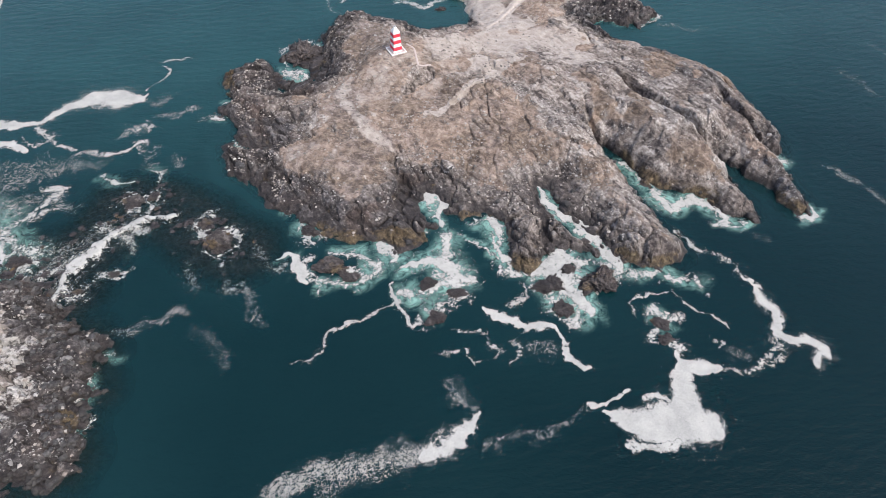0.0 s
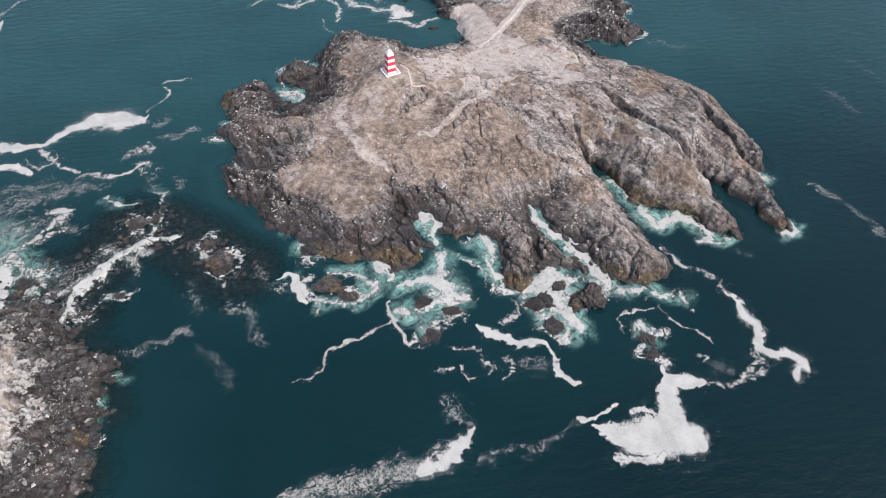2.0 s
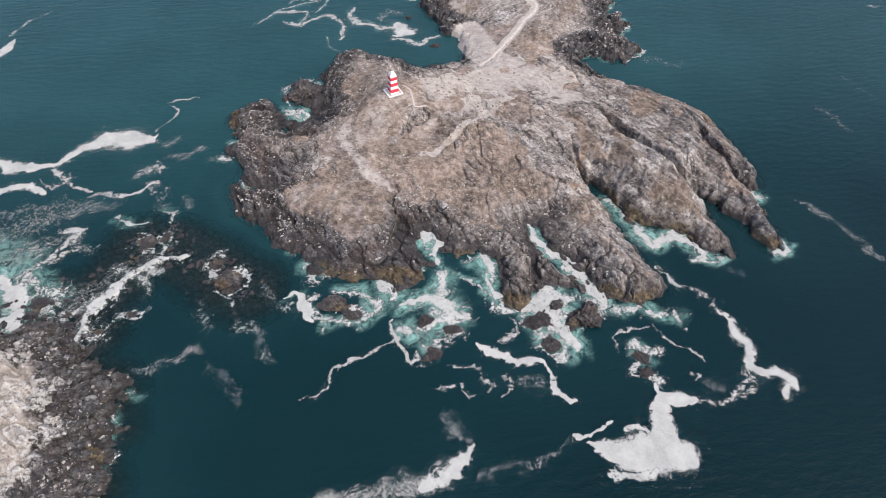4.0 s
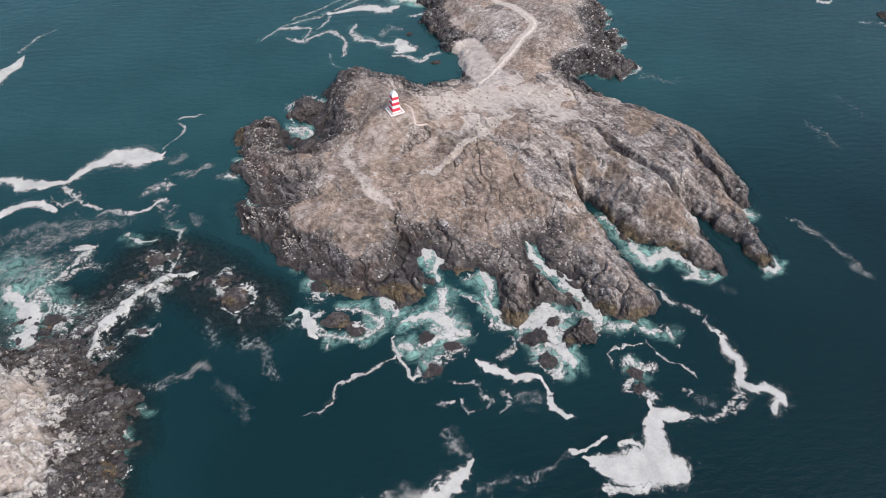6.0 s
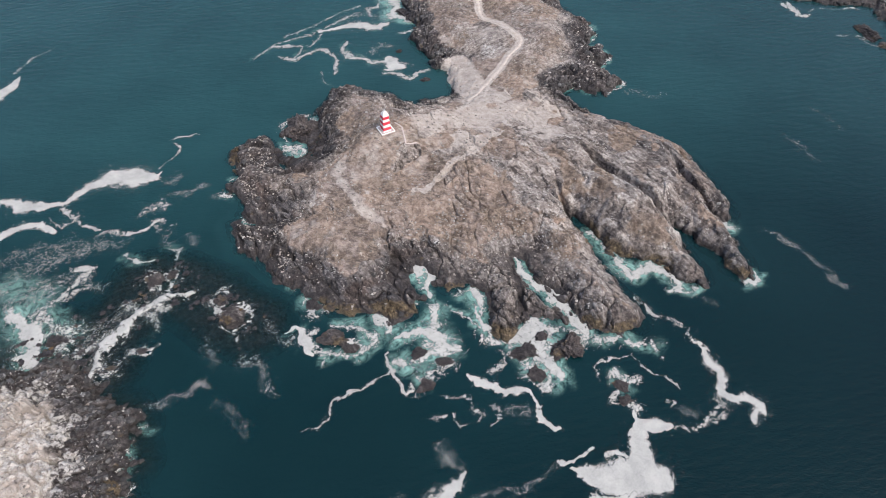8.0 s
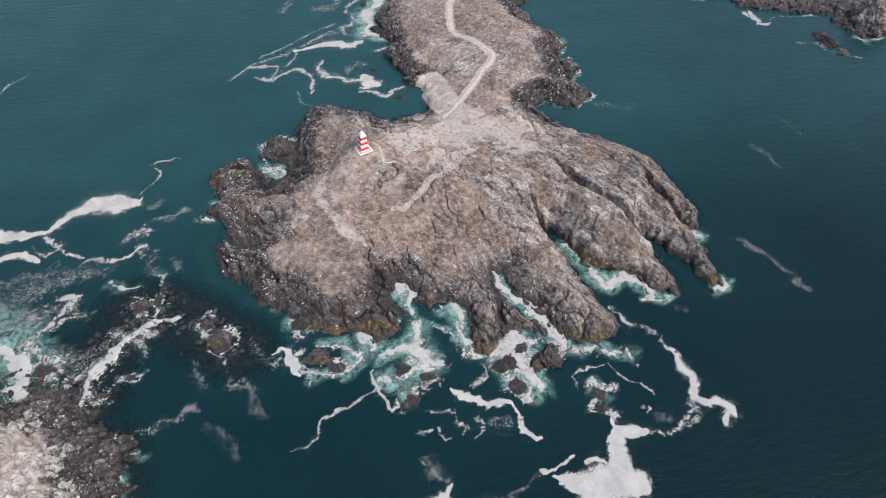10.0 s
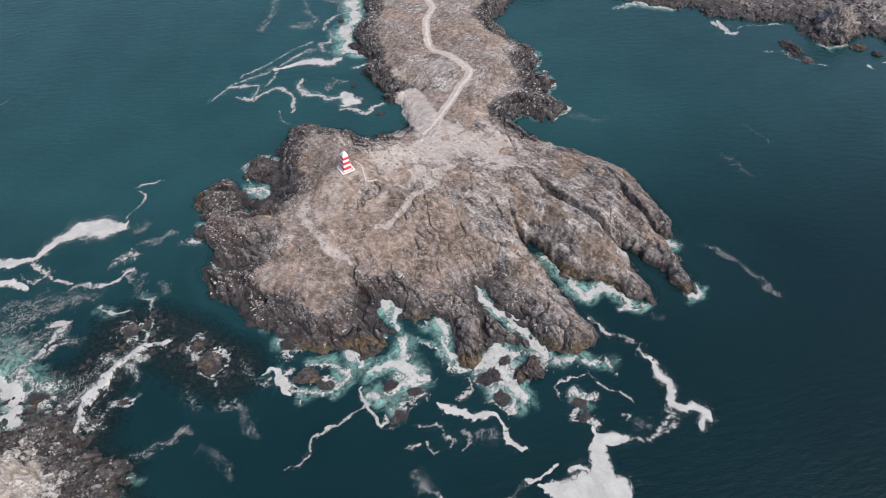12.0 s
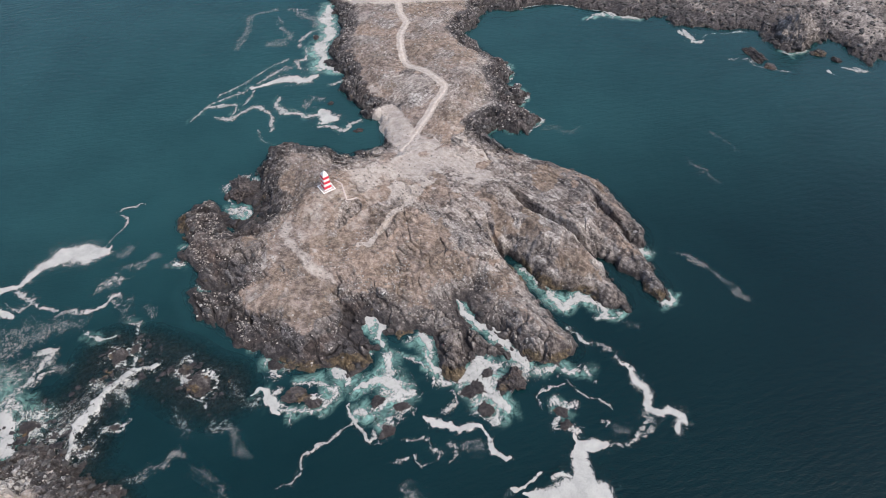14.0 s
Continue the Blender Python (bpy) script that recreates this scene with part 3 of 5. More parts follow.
    shelf = smooth(np.hypot(x + 45, (y - 185) / 1.3), 12, 9) * smooth(line_distance(wx, wy, [(-57, 190), (-52, 186), (-47, 182)]), 2.2, 4.2)
    z = np.maximum(z, shelf * (0.9 + 0.8 * mid[1]) - 4 * (1 - shelf))
    sand = np.maximum(smooth(np.hypot((x - 22) / 1.6, (y - 328) / 0.7), 20, 10), smooth(np.hypot((x - 52) / 1.7, (y - 325) / 0.6), 20, 10))
    saddle = 0.72 * smooth(np.hypot((x + loose - 24) / 1.7, (y - loose - 193) / 0.9), 19, 2) + 0.35 * smooth(np.hypot((x - loose - 10) / 1.4, y + loose - 180), 17, 2)
    saddle = np.maximum(saddle, (0.85 * smooth(np.hypot((x - 22) / 1.5, (y - 190) / 1.05), 27, 12)) * smooth(layers(x / 8, y / 8, 4, 95, 0.6), -0.25, 0.2))
    swept = 0.42 * plateau * (1 - outcrop) * smooth(layers(x / 12, y / 12, 4, 121), 0.2, 0.55)
    slope = 0.55 * smooth(line_distance(x + 0.4 * loose, y, [(-30, 172), (-29, 160), (-22, 148), (-12, 140)]), 3.6, 0.8) * smooth(layers(x / 5, y / 5, 3, 124), -0.5, 0.1)
    dust = np.clip(np.maximum.reduce([0.8 * ways, 0.75 * faint, swept, slope, 0.85 * beach, sand, saddle]), 0, 1)
    soil = np.clip(plateau * (0.85 + 0.35 * layers(x / 9, y / 9, 2, 80)) + 0.75 * finger * smooth(d, 2, 6) * smooth(layers(x / 9, y / 9, 3, 82), -0.35, 0.4) - 0.6 * outcrop - 0.3 * neck + 0.6 * south * smooth(d, 3, 10) * (1 - finger), 0, 1) * (1 - 0.6 * bay)
    dark = np.clip(0.5 * west * smooth(d, 9, 2) + smooth(d, 12, 4) * (1 - 0.8 * finger) * (1 - 0.7 * south) + 0.35 * smooth(x, -22, -40) * smooth(d, 26, 14) + 0.85 * neck * smooth(d, 12, 5) + 0.6 * smooth(y, 135, 118) * smooth(x, 2, -8) + 0.55 * bay * smooth(d, 75, 20) + 0.65 * finger * smooth(x + 0.45 * (y - 150), 71, 82), 0, 1)
    stony = smooth(np.hypot(x - 60, (y - 211) / 1.2) + 4 * layers(x / 7, y / 7, 2, 87), 20, 9)
    dark, soil, dust = np.maximum(dark, 0.85 * stony), soil * (1 - 0.8 * stony), dust * (1 - 0.8 * stony)
    guano = 0.6 * smooth(np.hypot(x - 24, (y - 234) / 1.3), 5, 2) + 0.5 * smooth(np.hypot((x + 36) / 1.2, y - 152), 5, 2) + 0.2 * smooth(x, 66, 88) * smooth(d, 1, 4) + 0.25 * finger * smooth(d, 3, 7) * smooth(layers(x / 5, y / 5, 3, 97), 0.0, 0.4)
    g, side = gully_field(x, y, long_gully)
    guano = guano + 0.5 * smooth(g, 4.0, 1.5) * (side < 0) * smooth(x, 52, 60)
    weed = np.maximum.reduce([smooth(line_distance(x, y, spot), reach, reach * 0.3) for spot, reach in weed_spots])
    return z, soil, dust, guano, dark, weed, west, block


def islet_relief(x, y):
    wx = x + 1.4 * layers(x / 5, y / 5, 3, 13) + 0.6 * layers(x / 1.4, y / 1.4, 2, 18)
    wy = y + 1.4 * layers(x / 5 + 9, y / 5, 3, 15) + 0.6 * layers(x / 1.4 + 5, y / 1.4, 2, 19)
    d = shore_distance(wx, wy, islet)
    z = 0.1 + 0.7 * (1 - np.exp(-np.maximum(d, 0) / 0.8)) + 8.0 * (1 - np.exp(-np.maximum(d, 0) / 12.0))
    rough = smooth(d, -5, 2.0)
    big, _ = broken(x, y, 5.5, 150, 35, 1.8, 1.1, 0.8, 0.1)
    mid, own = broken(x, y, 2.3, 154, 22, 1.5, 1.3, 1.0, 0.22)
    small, tiny = broken(x, y, 1.1, 158, 40, 1.4, 1.3, 0.8, 0.28)
    z += rough * (0.9 * big + 1.1 * mid + 0.8 * small + 0.08 * layers(x / 0.8, y / 0.8, 2, 160))
    under = 0.1 + 0.35 * d + (big + mid + 0.6 * small) * smooth(d, -9, 0)
    z = np.where(d > 0, np.maximum(z, 0.1), np.minimum(under, 0.9))
    white = smooth(d, 6, 13) * smooth(x + 0.35 * y, -56, -68)
    guano = np.clip(0.85 * white * (0.75 + 0.9 * layers(x / 4, y / 4, 3, 180)) + 0.75 * smooth(d, 2, 7) * smooth(layers(x / 4, y / 4, 3, 181), 0.05, 0.5), 0, 1)
    dark = np.clip(1.0 - 0.2 * smooth(d, 6, 16), 0, 1)
    weed = smooth(np.hypot(x + 76, y - 60), 6, 3)
    return np.maximum(z, -4.0), 0.1 * smooth(d, 8, 18), 0.75 * white * smooth(layers(x / 7, y / 7, 3, 185), -0.5, 0.3), guano, dark, weed, np.ones_like(x), 0.6 * own + 0.4 * tiny


def reef_relief(x, y):
    d = line_distance(x + 2.5 * layers(x / 6, y / 6, 2, 203), y + 2.5 * layers(x / 6 + 4, y / 6, 2, 204), reef_spine)
    mid, own = broken(x, y, 3.2, 251, 30, 1.5, 1.1, 0.5, 0.12)
    small, _ = broken(x, y, 1.4, 255, 20, 1.4, 1.2, 0.5, 0.14)
    z = -0.4 - 0.05 * d - 0.004 * d * d + 0.75 * mid + 0.75 * small + 0.2 * layers(x / 0.8, y / 0.8, 2, 260)
    return np.maximum(z, -4.0), np.zeros_like(x), np.zeros_like(x), np.zeros_like(x), np.ones_like(x), np.zeros_like(x), np.ones_like(x), own


# ---- meshes from rows of heights ----
def grid_object(name, xs, ys, height, shares, material, keep=None, smooth_shade=True):
    """A sheet over the lines xs and ys, without the squares that keep leaves out."""
    nx, ny = len(xs), len(ys)
    gx, gy = np.meshgrid(xs, ys)
    points = np.stack([gx.ravel(), gy.ravel(), height.ravel()], -1)
    i = np.arange(nx * ny).reshape(ny, nx)
    quads = np.stack([i[:-1, :-1], i[:-1, 1:], i[1:, 1:], i[1:, :-1]], -1).reshape(-1, 4)
    if keep is not None:
        k = keep.ravel()
        quads = quads[k[quads].any(1)]
        used = np.zeros(nx * ny, bool)
        used[quads.ravel()] = True
        renumber = np.cumsum(used) - 1
        points, quads = points[used], renumber[quads]
        shares = {key: value.ravel()[used] for key, value in shares.items()}
    mesh = bpy.data.meshes.new(name)
    mesh.vertices.add(len(points))
    mesh.vertices.foreach_set("co", points.astype(np.float32).ravel())
    mesh.loops.add(quads.size)
    mesh.loops.foreach_set("vertex_index", quads.astype(np.int32).ravel())
    mesh.polygons.add(len(quads))
    mesh.polygons.foreach_set("loop_start", np.arange(0, quads.size, 4, dtype=np.int32))
    mesh.polygons.foreach_set("use_smooth", np.full(len(quads), smooth_shade))
    for key, value in shares.items():
        mesh.attributes.new(key, "FLOAT", "POINT").data.foreach_set("value", np.asarray(value, np.float32).ravel())
    mesh.update(calc_edges=True)
    mesh.materials.append(material)
    return new(name, mesh)


def land(name, xs, ys, relief, material=GROUND):
    gx, gy = np.meshgrid(xs, ys)
    z, soil, dust, guano, dark, weed, west, block = relief(gx, gy)
    return grid_object(name, xs, ys, z, {"soil": soil, "dust": dust, "guano": guano, "dark_rock": dark, "weed": weed, "west": west, "block": block}, material, z > -2.6, False)


# ---- the large structure ----
ground = land("ground", np.arange(-74, 100.1, 0.32), np.r_[np.arange(98, 214, 0.32), np.arange(214, 352, 0.5)], headland_relief)
tagged(ground, "rocky brown headland with worn dusty paths and dark wet shore", "headland", kind="structure")
shore = land("ground_bay_shore", np.arange(99.9, 330, 0.85), np.arange(220, 352, 0.85), headland_relief)
tagged(shore, "dark boulder shore rising to brown scrub behind the bay", "shore", kind="structure")
back = land("ground_back_country", np.r_[np.arange(-400, 900, 14.0)], np.arange(351.5, 900, 14.0), headland_relief)
tagged(back, "dry brown rising land behind the bay", "hills", kind="structure")
east = land("ground_far_shore", np.arange(329.5, 900, 6.0), np.arange(140, 353, 6.0), headland_relief)
tagged(east, "dry brown shore beyond the bay", "shore", kind="structure")
rocky_islet = land("ground_islet", np.arange(-142, -62, 0.3), np.arange(40, 102, 0.3), islet_relief)
tagged(rocky_islet, "grey broken rock islet whitened by sea bird droppings", "islet", kind="structure")
reef = land("ground_reef", np.arange(-124, -40, 0.42), np.arange(84, 142, 0.42), reef_relief, REEF)
tagged(reef, "dark weed-covered reef just under the water", "reef", kind="structure")

# ---- foam on the water: lines of (x, y, half width), and how dense each is ----
foam_lines = []


def foam(kind, density, line):
    foam_lines.append((kind, density, line))


foam("patch", 1, [(32.4, 63.9, 0.5), (36.0, 62.6, 1.9), (41.2, 61.8, 3.6), (46.2, 62.2, 4.7), (50.2, 62.4, 4.3), (52.4, 62.6, 3.0)])
foam("patch", 1, [(49.4, 65, 3.4), (49.8, 69.5, 2.7), (50.2, 73.2, 2.3), (51.6, 75.6, 2.0), (54.6, 75.4, 1.9), (57.6, 75.0, 1.0)])
foam("patch", .9, [(49.6, 78.8, 0.4), (50.6, 76.6, 1.0)])
foam("patch", .6, [(30.2, 65.7, 0.7), (32.7, 65.7, 0.4), (38.2, 69.2, 0.6)])
foam("patch", .5, [(42.2, 67.8, 1.1), (44.3, 68.8, 0.9), (45.9, 67.8, 0.7)])
foam("patch", .5, [(36.7, 57.7, 1.3), (41.3, 57, 1.1), (46.1, 58, 1.3)])
foam("lace", .6, [(102.9, 140.1, 0.5), (108, 137.5, 0.7), (111.8, 131.8, 0.9), (116.2, 123.6, 0.9), (119.6, 116, 0.7)])
foam("far_left", 1, [(-170, 206, 2.6), (-165.8, 214.4, 3.0), (-162.8, 222.8, 2.4), (-161, 229.3, 0.8)])
foam("far_left", .3, [(-163.8, 232.5, 1), (-161.2, 242.8, 0.6), (-154.8, 250, 0.4)])
foam("bay", .8, [(160.1, 279.5, 0.5), (162.3, 273.9, 1.5), (165, 269.9, 0.5)])
foam("bay", .8, [(137.6, 298.8, 1.3), (143.3, 296.3, 1.1)])
foam("bay", .6, [(224.7, 237.7, 0.5), (229.1, 236.1, 0.7), (232.7, 232.8, 0.5)])
foam("bay", .6, [(78.7, 312.5, 0.8), (96.9, 314, 0.8), (111.8, 313, 0.8), (127.2, 303.7, 0.8), (137.4, 298.2, 0.8)])
foam("bay", .4, [(169.9, 271.3, 0.8), (175.7, 274.6, 0.5), (182.6, 273.6, 0.8), (192.9, 273.7, 0.8)])
foam("bay", .4, [(174.3, 252.1, 0.7), (181.6, 249.6, 1), (186.8, 243.2, 0.7), (198, 237.9, 0.5)])
foam("wash", .9, [(90.5, 144.6, 0.9), (91.4, 142.5, 1.5), (92.6, 141.1, 0.9)])
foam("wash", .9, [(-41.1, 199.4, 0.6), (-39.5, 193.7, 0.8), (-38.7, 188.9, 0.6)])
foam("wash", .7, [(-51.5, 184.1, 0.6), (-47.2, 181.1, 1.1), (-45.3, 183.8, 0.8)])
foam("wash", .95, [(-81.1, 70.8, 0.5), (-79.9, 72.4, 1.1), (-78.2, 72.8, 1.3), (-75.7, 70.7, 1), (-74, 69.2, 0.5)])
foam("wash", .6, [(-72, 77.3, 0.3), (-70, 76.9, 0.4)])
foam("wash", .8, [(-81.1, 70.2, 0.7), (-77.3, 69.8, 0.6), (-74.6, 72.9, 0.6), (-70.8, 68.8, 0.2)])
foam("wash", .6, [(-74.2, 61.1, 0.3), (-71.5, 61.7, 0.2), (-69.3, 62.3, 0.3)])
foam("lace", .95, [(-31.5, 48.2, 1.4), (-25.6, 50.9, 2), (-17.3, 53.4, 2.2), (-8.7, 54.5, 2), (-2.2, 56.1, 1.5)])
foam("near", .98, [(-3.3, 55.3, 0.8), (0, 57, 1.5), (3.4, 59.4, 1.7), (6.2, 62.1, 1), (7.5, 64.5, 0.4)])
foam("lace", .65, [(1.2, 70.7, 1.7), (4.1, 67.4, 2.1), (6.3, 65.5, 1.5)])
foam("lace", .5, [(-23.3, 49.5, 2.3), (-15, 51.4, 2.2), (-8.6, 51.9, 1.6)])
foam("lace", .5, [(8.8, 57, 0.8), (19.1, 60.6, 0.9), (29.8, 64.2, 0.7)])
foam("lace", .45, [(-94.8, 103.9, 2.9), (-90.4, 107.5, 2.9), (-85, 113.1, 2.4), (-77.2, 117, 1.9)])
foam("lace", .4, [(-100.5, 100.4, 2.3), (-92.2, 96.9, 2.3), (-85.5, 93.5, 1.8)])
foam("bay", .85, [(162.9, 279.4, 0.8), (163.3, 273, 1.8), (164, 267.8, 1), (169.1, 269.1, 0.5)])
foam("bay", .75, [(136.4, 296.7, 1.1), (140.5, 295.6, 1.1), (146.9, 297, 0.8)])
foam("bay", .7, [(223.6, 237.3, 1), (227.2, 235.4, 1.2), (232.1, 232.9, 0.5)])
foam("bay", .6, [(215.4, 236.5, 0.5), (216.6, 233.7, 0.5)])
foam("bay", .6, [(182.9, 251.4, 0.7), (185.5, 248.1, 0.7)])
foam("foam_left", 1, [(-144.6, 159, 2.2), (-133.5, 157.3, 2.1), (-127.9, 156.2, 1.6), (-122.6, 155.9, 1.3), (-118.8, 157.2, 1.3), (-115.8, 160.6, 1.3), (-112.1, 165, 2.0), (-108.5, 167.5, 2.7), (-104.9, 169.6, 3.4), (-100.5, 170, 3.7), (-95.8, 169.3, 2.9), (-92.5, 169, 1.5), (-91.2, 170.7, 0.7)])
foam("foam_left", .8, [(-117.9, 154.8, 0.8), (-114.4, 152.2, 1.1), (-111.7, 150.4, 0.9), (-109.9, 146.9, 0.6), (-106.4, 146.4, 0.5), (-103.1, 145.2, 0.5)])
foam("foam_left", .5, [(-120.7, 151, 0.6), (-116.7, 147.2, 0.8), (-113.8, 148.5, 0.8), (-111.9, 150.2, 0.6)])
foam("foam_left", 1, [(-133.6, 142.5, 1.2), (-128.9, 146.6, 1.1), (-126, 147.8, 1.1), (-122.6, 147.5, 1.2), (-119.5, 146, 0.9), (-117.4, 144.6, 0.5)])
foam("foam_left", .5, [(-101.9, 143, 0.9), (-98.9, 143.9, 1.2), (-95.2, 142.7, 0.9)])
foam("foam_left", .95, [(-94.4, 142.7, 0.5), (-92, 142.9, 0.6), (-89.2, 144.6, 0.6), (-87.3, 146.3, 0.5), (-86.6, 148.7, 0.6)])
foam("foam_left", .6, [(-92.8, 150.8, 0.9), (-90.4, 154.1, 1.7), (-87.6, 156.4, 1.9), (-86.3, 154.6, 1.4)])
foam("foam_left", .35, [(-86.5, 148.2, 1.5), (-84.3, 144.5, 1.1)])
foam("streak", .7, [(-91.8, 173, 0.5), (-91, 176, 0.5), (-89.6, 178.4, 0.3), (-88, 180.5, 0.7), (-87.5, 183.6, 0.5), (-89.7, 187, 0.3)])
foam("streak", .85, [(-91.4, 188.3, 0.3), (-89.5, 189.9, 0.7), (-87.6, 189.9, 0.5), (-85, 190.8, 0.4), (-82.3, 191.8, 0.2)])
foam("lace", .5, [(-87.9, 166.7, 1), (-85.1, 169.5, 1.5), (-82.1, 170.4, 1.2)])
foam("lace", .5, [(-84.5, 160.6, 1.3), (-80.4, 161.7, 1.6), (-77.1, 162.5, 1.3), (-74.9, 164.4, 0.8)])
foam("wash", .8, [(-68.4, 158.9, 0.5), (-66.5, 158.1, 0.6), (-65.1, 158.1, 0.3)])
foam("lace", .45, [(-71.6, 159.2, 1), (-67.6, 158.9, 1.1)])
foam("lace", .45, [(-81.8, 138.6, 1.2), (-80.6, 143.3, 1.5), (-79.8, 146.2, 1.2)])
foam("lace", .5, [(-73.7, 142, 1.4), (-71.5, 139.6, 1)])
foam("reef", .9, [(-92, 133.6, 0.7), (-89.4, 131.8, 0.9), (-86.7, 130.9, 0.9), (-84.5, 131.3, 0.9), (-83.2, 132.4, 0.6)])
foam("reef", .5, [(-79.8, 137.4, 1), (-76.9, 136.7, 0.9), (-75.4, 132.8, 0.6)])
foam("foam_left", .85, [(-105, 129.3, 1.2), (-102.6, 129.1, 1.2), (-100.4, 129.7, 0.7)])
foam("foam_left", .7, [(-101.4, 128, 0.9), (-102.6, 125, 1), (-103.7, 121.7, 1), (-105, 119.2, 1.1), (-107.5, 118, 1.2), (-109.4, 115.3, 1.4), (-112.1, 113, 1.4)])
foam("foam_left", .55, [(-111.5, 122.4, 0.7), (-110.2, 122.8, 0.7), (-108.4, 120.3, 0.8), (-111, 119.3, 1.1)])
foam("foam_left", .55, [(-104.4, 117.6, 0.6), (-102.3, 120, 0.6), (-99.8, 121.6, 0.6), (-97, 122.2, 0.4)])
foam("lace", .5, [(-124.5, 122.5, 4.2), (-120.7, 127.7, 4), (-113.5, 133.1, 3.5), (-105.2, 136.4, 3), (-94.7, 138.7, 2.1)])
foam("lace", .42, [(-128.4, 131, 3.2), (-124, 135.5, 2.9), (-112.6, 138.8, 2.7), (-101.6, 139.9, 2.1)])
foam("lace", .5, [(-119.2, 117.3, 3.3), (-111.9, 121.3, 3.4), (-103.9, 124.4, 2.8), (-95.5, 122.2, 1.4)])
foam("wash", 1, [(-117, 112.4, 1.4), (-113.3, 110.5, 1.3), (-110.6, 107.7, 1.9), (-109.3, 104, 2.1), (-106.5, 99.6, 1.8), (-107.4, 97, 1.5), (-102.9, 96.1, 0.6)])
foam("wash", .6, [(-110.1, 113.3, 1.6), (-104.1, 109.5, 1.3), (-98.7, 106.6, 1.6), (-100.9, 101.3, 1.3)])
foam("breaker", 1, [(-89.6, 90, 0.9), (-88.2, 95.7, 1.4), (-87.9, 100.8, 1.6), (-85.7, 104.1, 1.7), (-83.8, 109.4, 1.3), (-80.9, 113.9, 1.3), (-77.5, 117, 1.5), (-73.6, 118, 1.5), (-68.9, 119, 1.0)])
foam("reef", .5, [(-81.1, 98.8, 1), (-78.7, 100.2, 1.3), (-76.2, 101.1, 0.8)])
foam("reef", .45, [(-94.9, 100.3, 1.6), (-91.6, 103, 1.8), (-88, 104.7, 1.6)])
foam("reef", .5, [(-77.3, 114.6, 1.1), (-73.4, 114, 0.8)])
foam("reef", .85, [(-60.8, 113.9, 1), (-58.4, 112.9, 1.1), (-57.5, 115.8, 0.7)])
foam("reef", .8, [(-52.2, 111.3, 0.5), (-50.2, 112.5, 0.4)])
foam("reef", .75, [(-56, 105.4, 0.5), (-53.4, 103.2, 0.5)])
foam("reef", .7, [(-82.2, 126.3, 0.4), (-81.7, 123.6, 0.6), (-79.3, 121.5, 0.6)])
foam("reef", .65, [(-76.9, 121, 0.8), (-76.2, 123.1, 0.8)])
foam("reef", .4, [(-88.6, 115.1, 1.1), (-80.5, 113.1, 1.2), (-75.9, 107.4, 1.3)])
foam("lace", .5, [(-45.3, 109.9, 1.2), (-44.1, 107.1, 1.5), (-42.1, 103.4, 1.3), (-39, 102, 1.2), (-37.8, 103.4, 0.9)])
foam("rockfoam", 1, [(-39.9, 104.9, 0.4), (-37.5, 106.5, 0.7), (-35.5, 105.6, 0.9), (-35, 103.4, 1.2), (-33.2, 100.7, 1.3), (-32.2, 98.4, 0.8), (-31.1, 97.7, 0.4)])
foam("lace", .45, [(-62.7, 103.6, 0.9), (-60.5, 100, 1.2), (-57.8, 97.4, 1), (-57.7, 94, 0.8)])
foam("lace", .5, [(-50.8, 97.4, 1.2), (-48.9, 94.8, 1.3), (-46.3, 95.6, 1), (-44.2, 91.5, 1.2), (-41.5, 87.4, 1.2), (-39.9, 85.8, 0.7)])
foam("lace", .48, [(-72.4, 84.1, 0.8), (-69, 83.8, 1), (-65.5, 85.3, 1.1), (-62, 87.1, 1.1), (-59.9, 89.2, 1), (-57, 88.3, 1)])
foam("lace", .4, [(-53.1, 82.9, 1.3), (-49.2, 79.9, 1.1), (-45.9, 76.2, 0.9)])
foam("wash", .7, [(-26.1, 107, 0.4), (-22.5, 107.3, 0.7), (-19.5, 106.9, 0.5), (-17.2, 104.1, 0.8), (-15.7, 103.2, 0.8), (-16.9, 99.7, 0.6), (-19.5, 97.1, 0.6)])
foam("wash", .6, [(-27.3, 98, 0.5), (-24.5, 98, 0.6), (-21.6, 97.1, 0.5)])
foam("wash", .55, [(-28.6, 97.2, 0.4), (-28.3, 94.6, 0.5)])
foam("wash", .9, [(-39.6, 121.1, 0.7), (-38.3, 122.4, 0.8), (-36.9, 123.2, 0.6)])
foam("wash", .8, [(-34.9, 114.3, 0.8), (-33.3, 112.7, 0.7)])
foam("wash", .95, [(-15.7, 110.6, 0.8), (-13.1, 108.7, 1.2), (-11.6, 106.8, 1.1), (-12.2, 105, 0.7)])
foam("wash", .8, [(-11, 111.2, 0.4), (-6.7, 113.1, 0.4), (-4.5, 114.4, 0.4)])
foam("wash", 1, [(-5.1, 124.6, 1.1), (-3.1, 127.8, 1.7), (-0.8, 125.6, 1.1), (-2.3, 120.4, 0.7), (-0, 117.3, 0.7)])
foam("wash", .8, [(1.5, 112.4, 1.1), (0.7, 108.6, 1.1), (-0.8, 105.8, 1.1)])
foam("wash", .95, [(-10, 101.4, 0.8), (-7.2, 102.8, 1), (-4.3, 104, 1.2), (-0.8, 103.1, 1), (2.8, 101.3, 1.6), (4.9, 99.5, 1.2), (6.9, 97.7, 0.8)])
foam("wash", .9, [(-0.8, 96.1, 1.5), (3.4, 97.8, 1.5)])
foam("wash", .85, [(-8.3, 94.5, 1), (-6.2, 93.1, 0.9)])
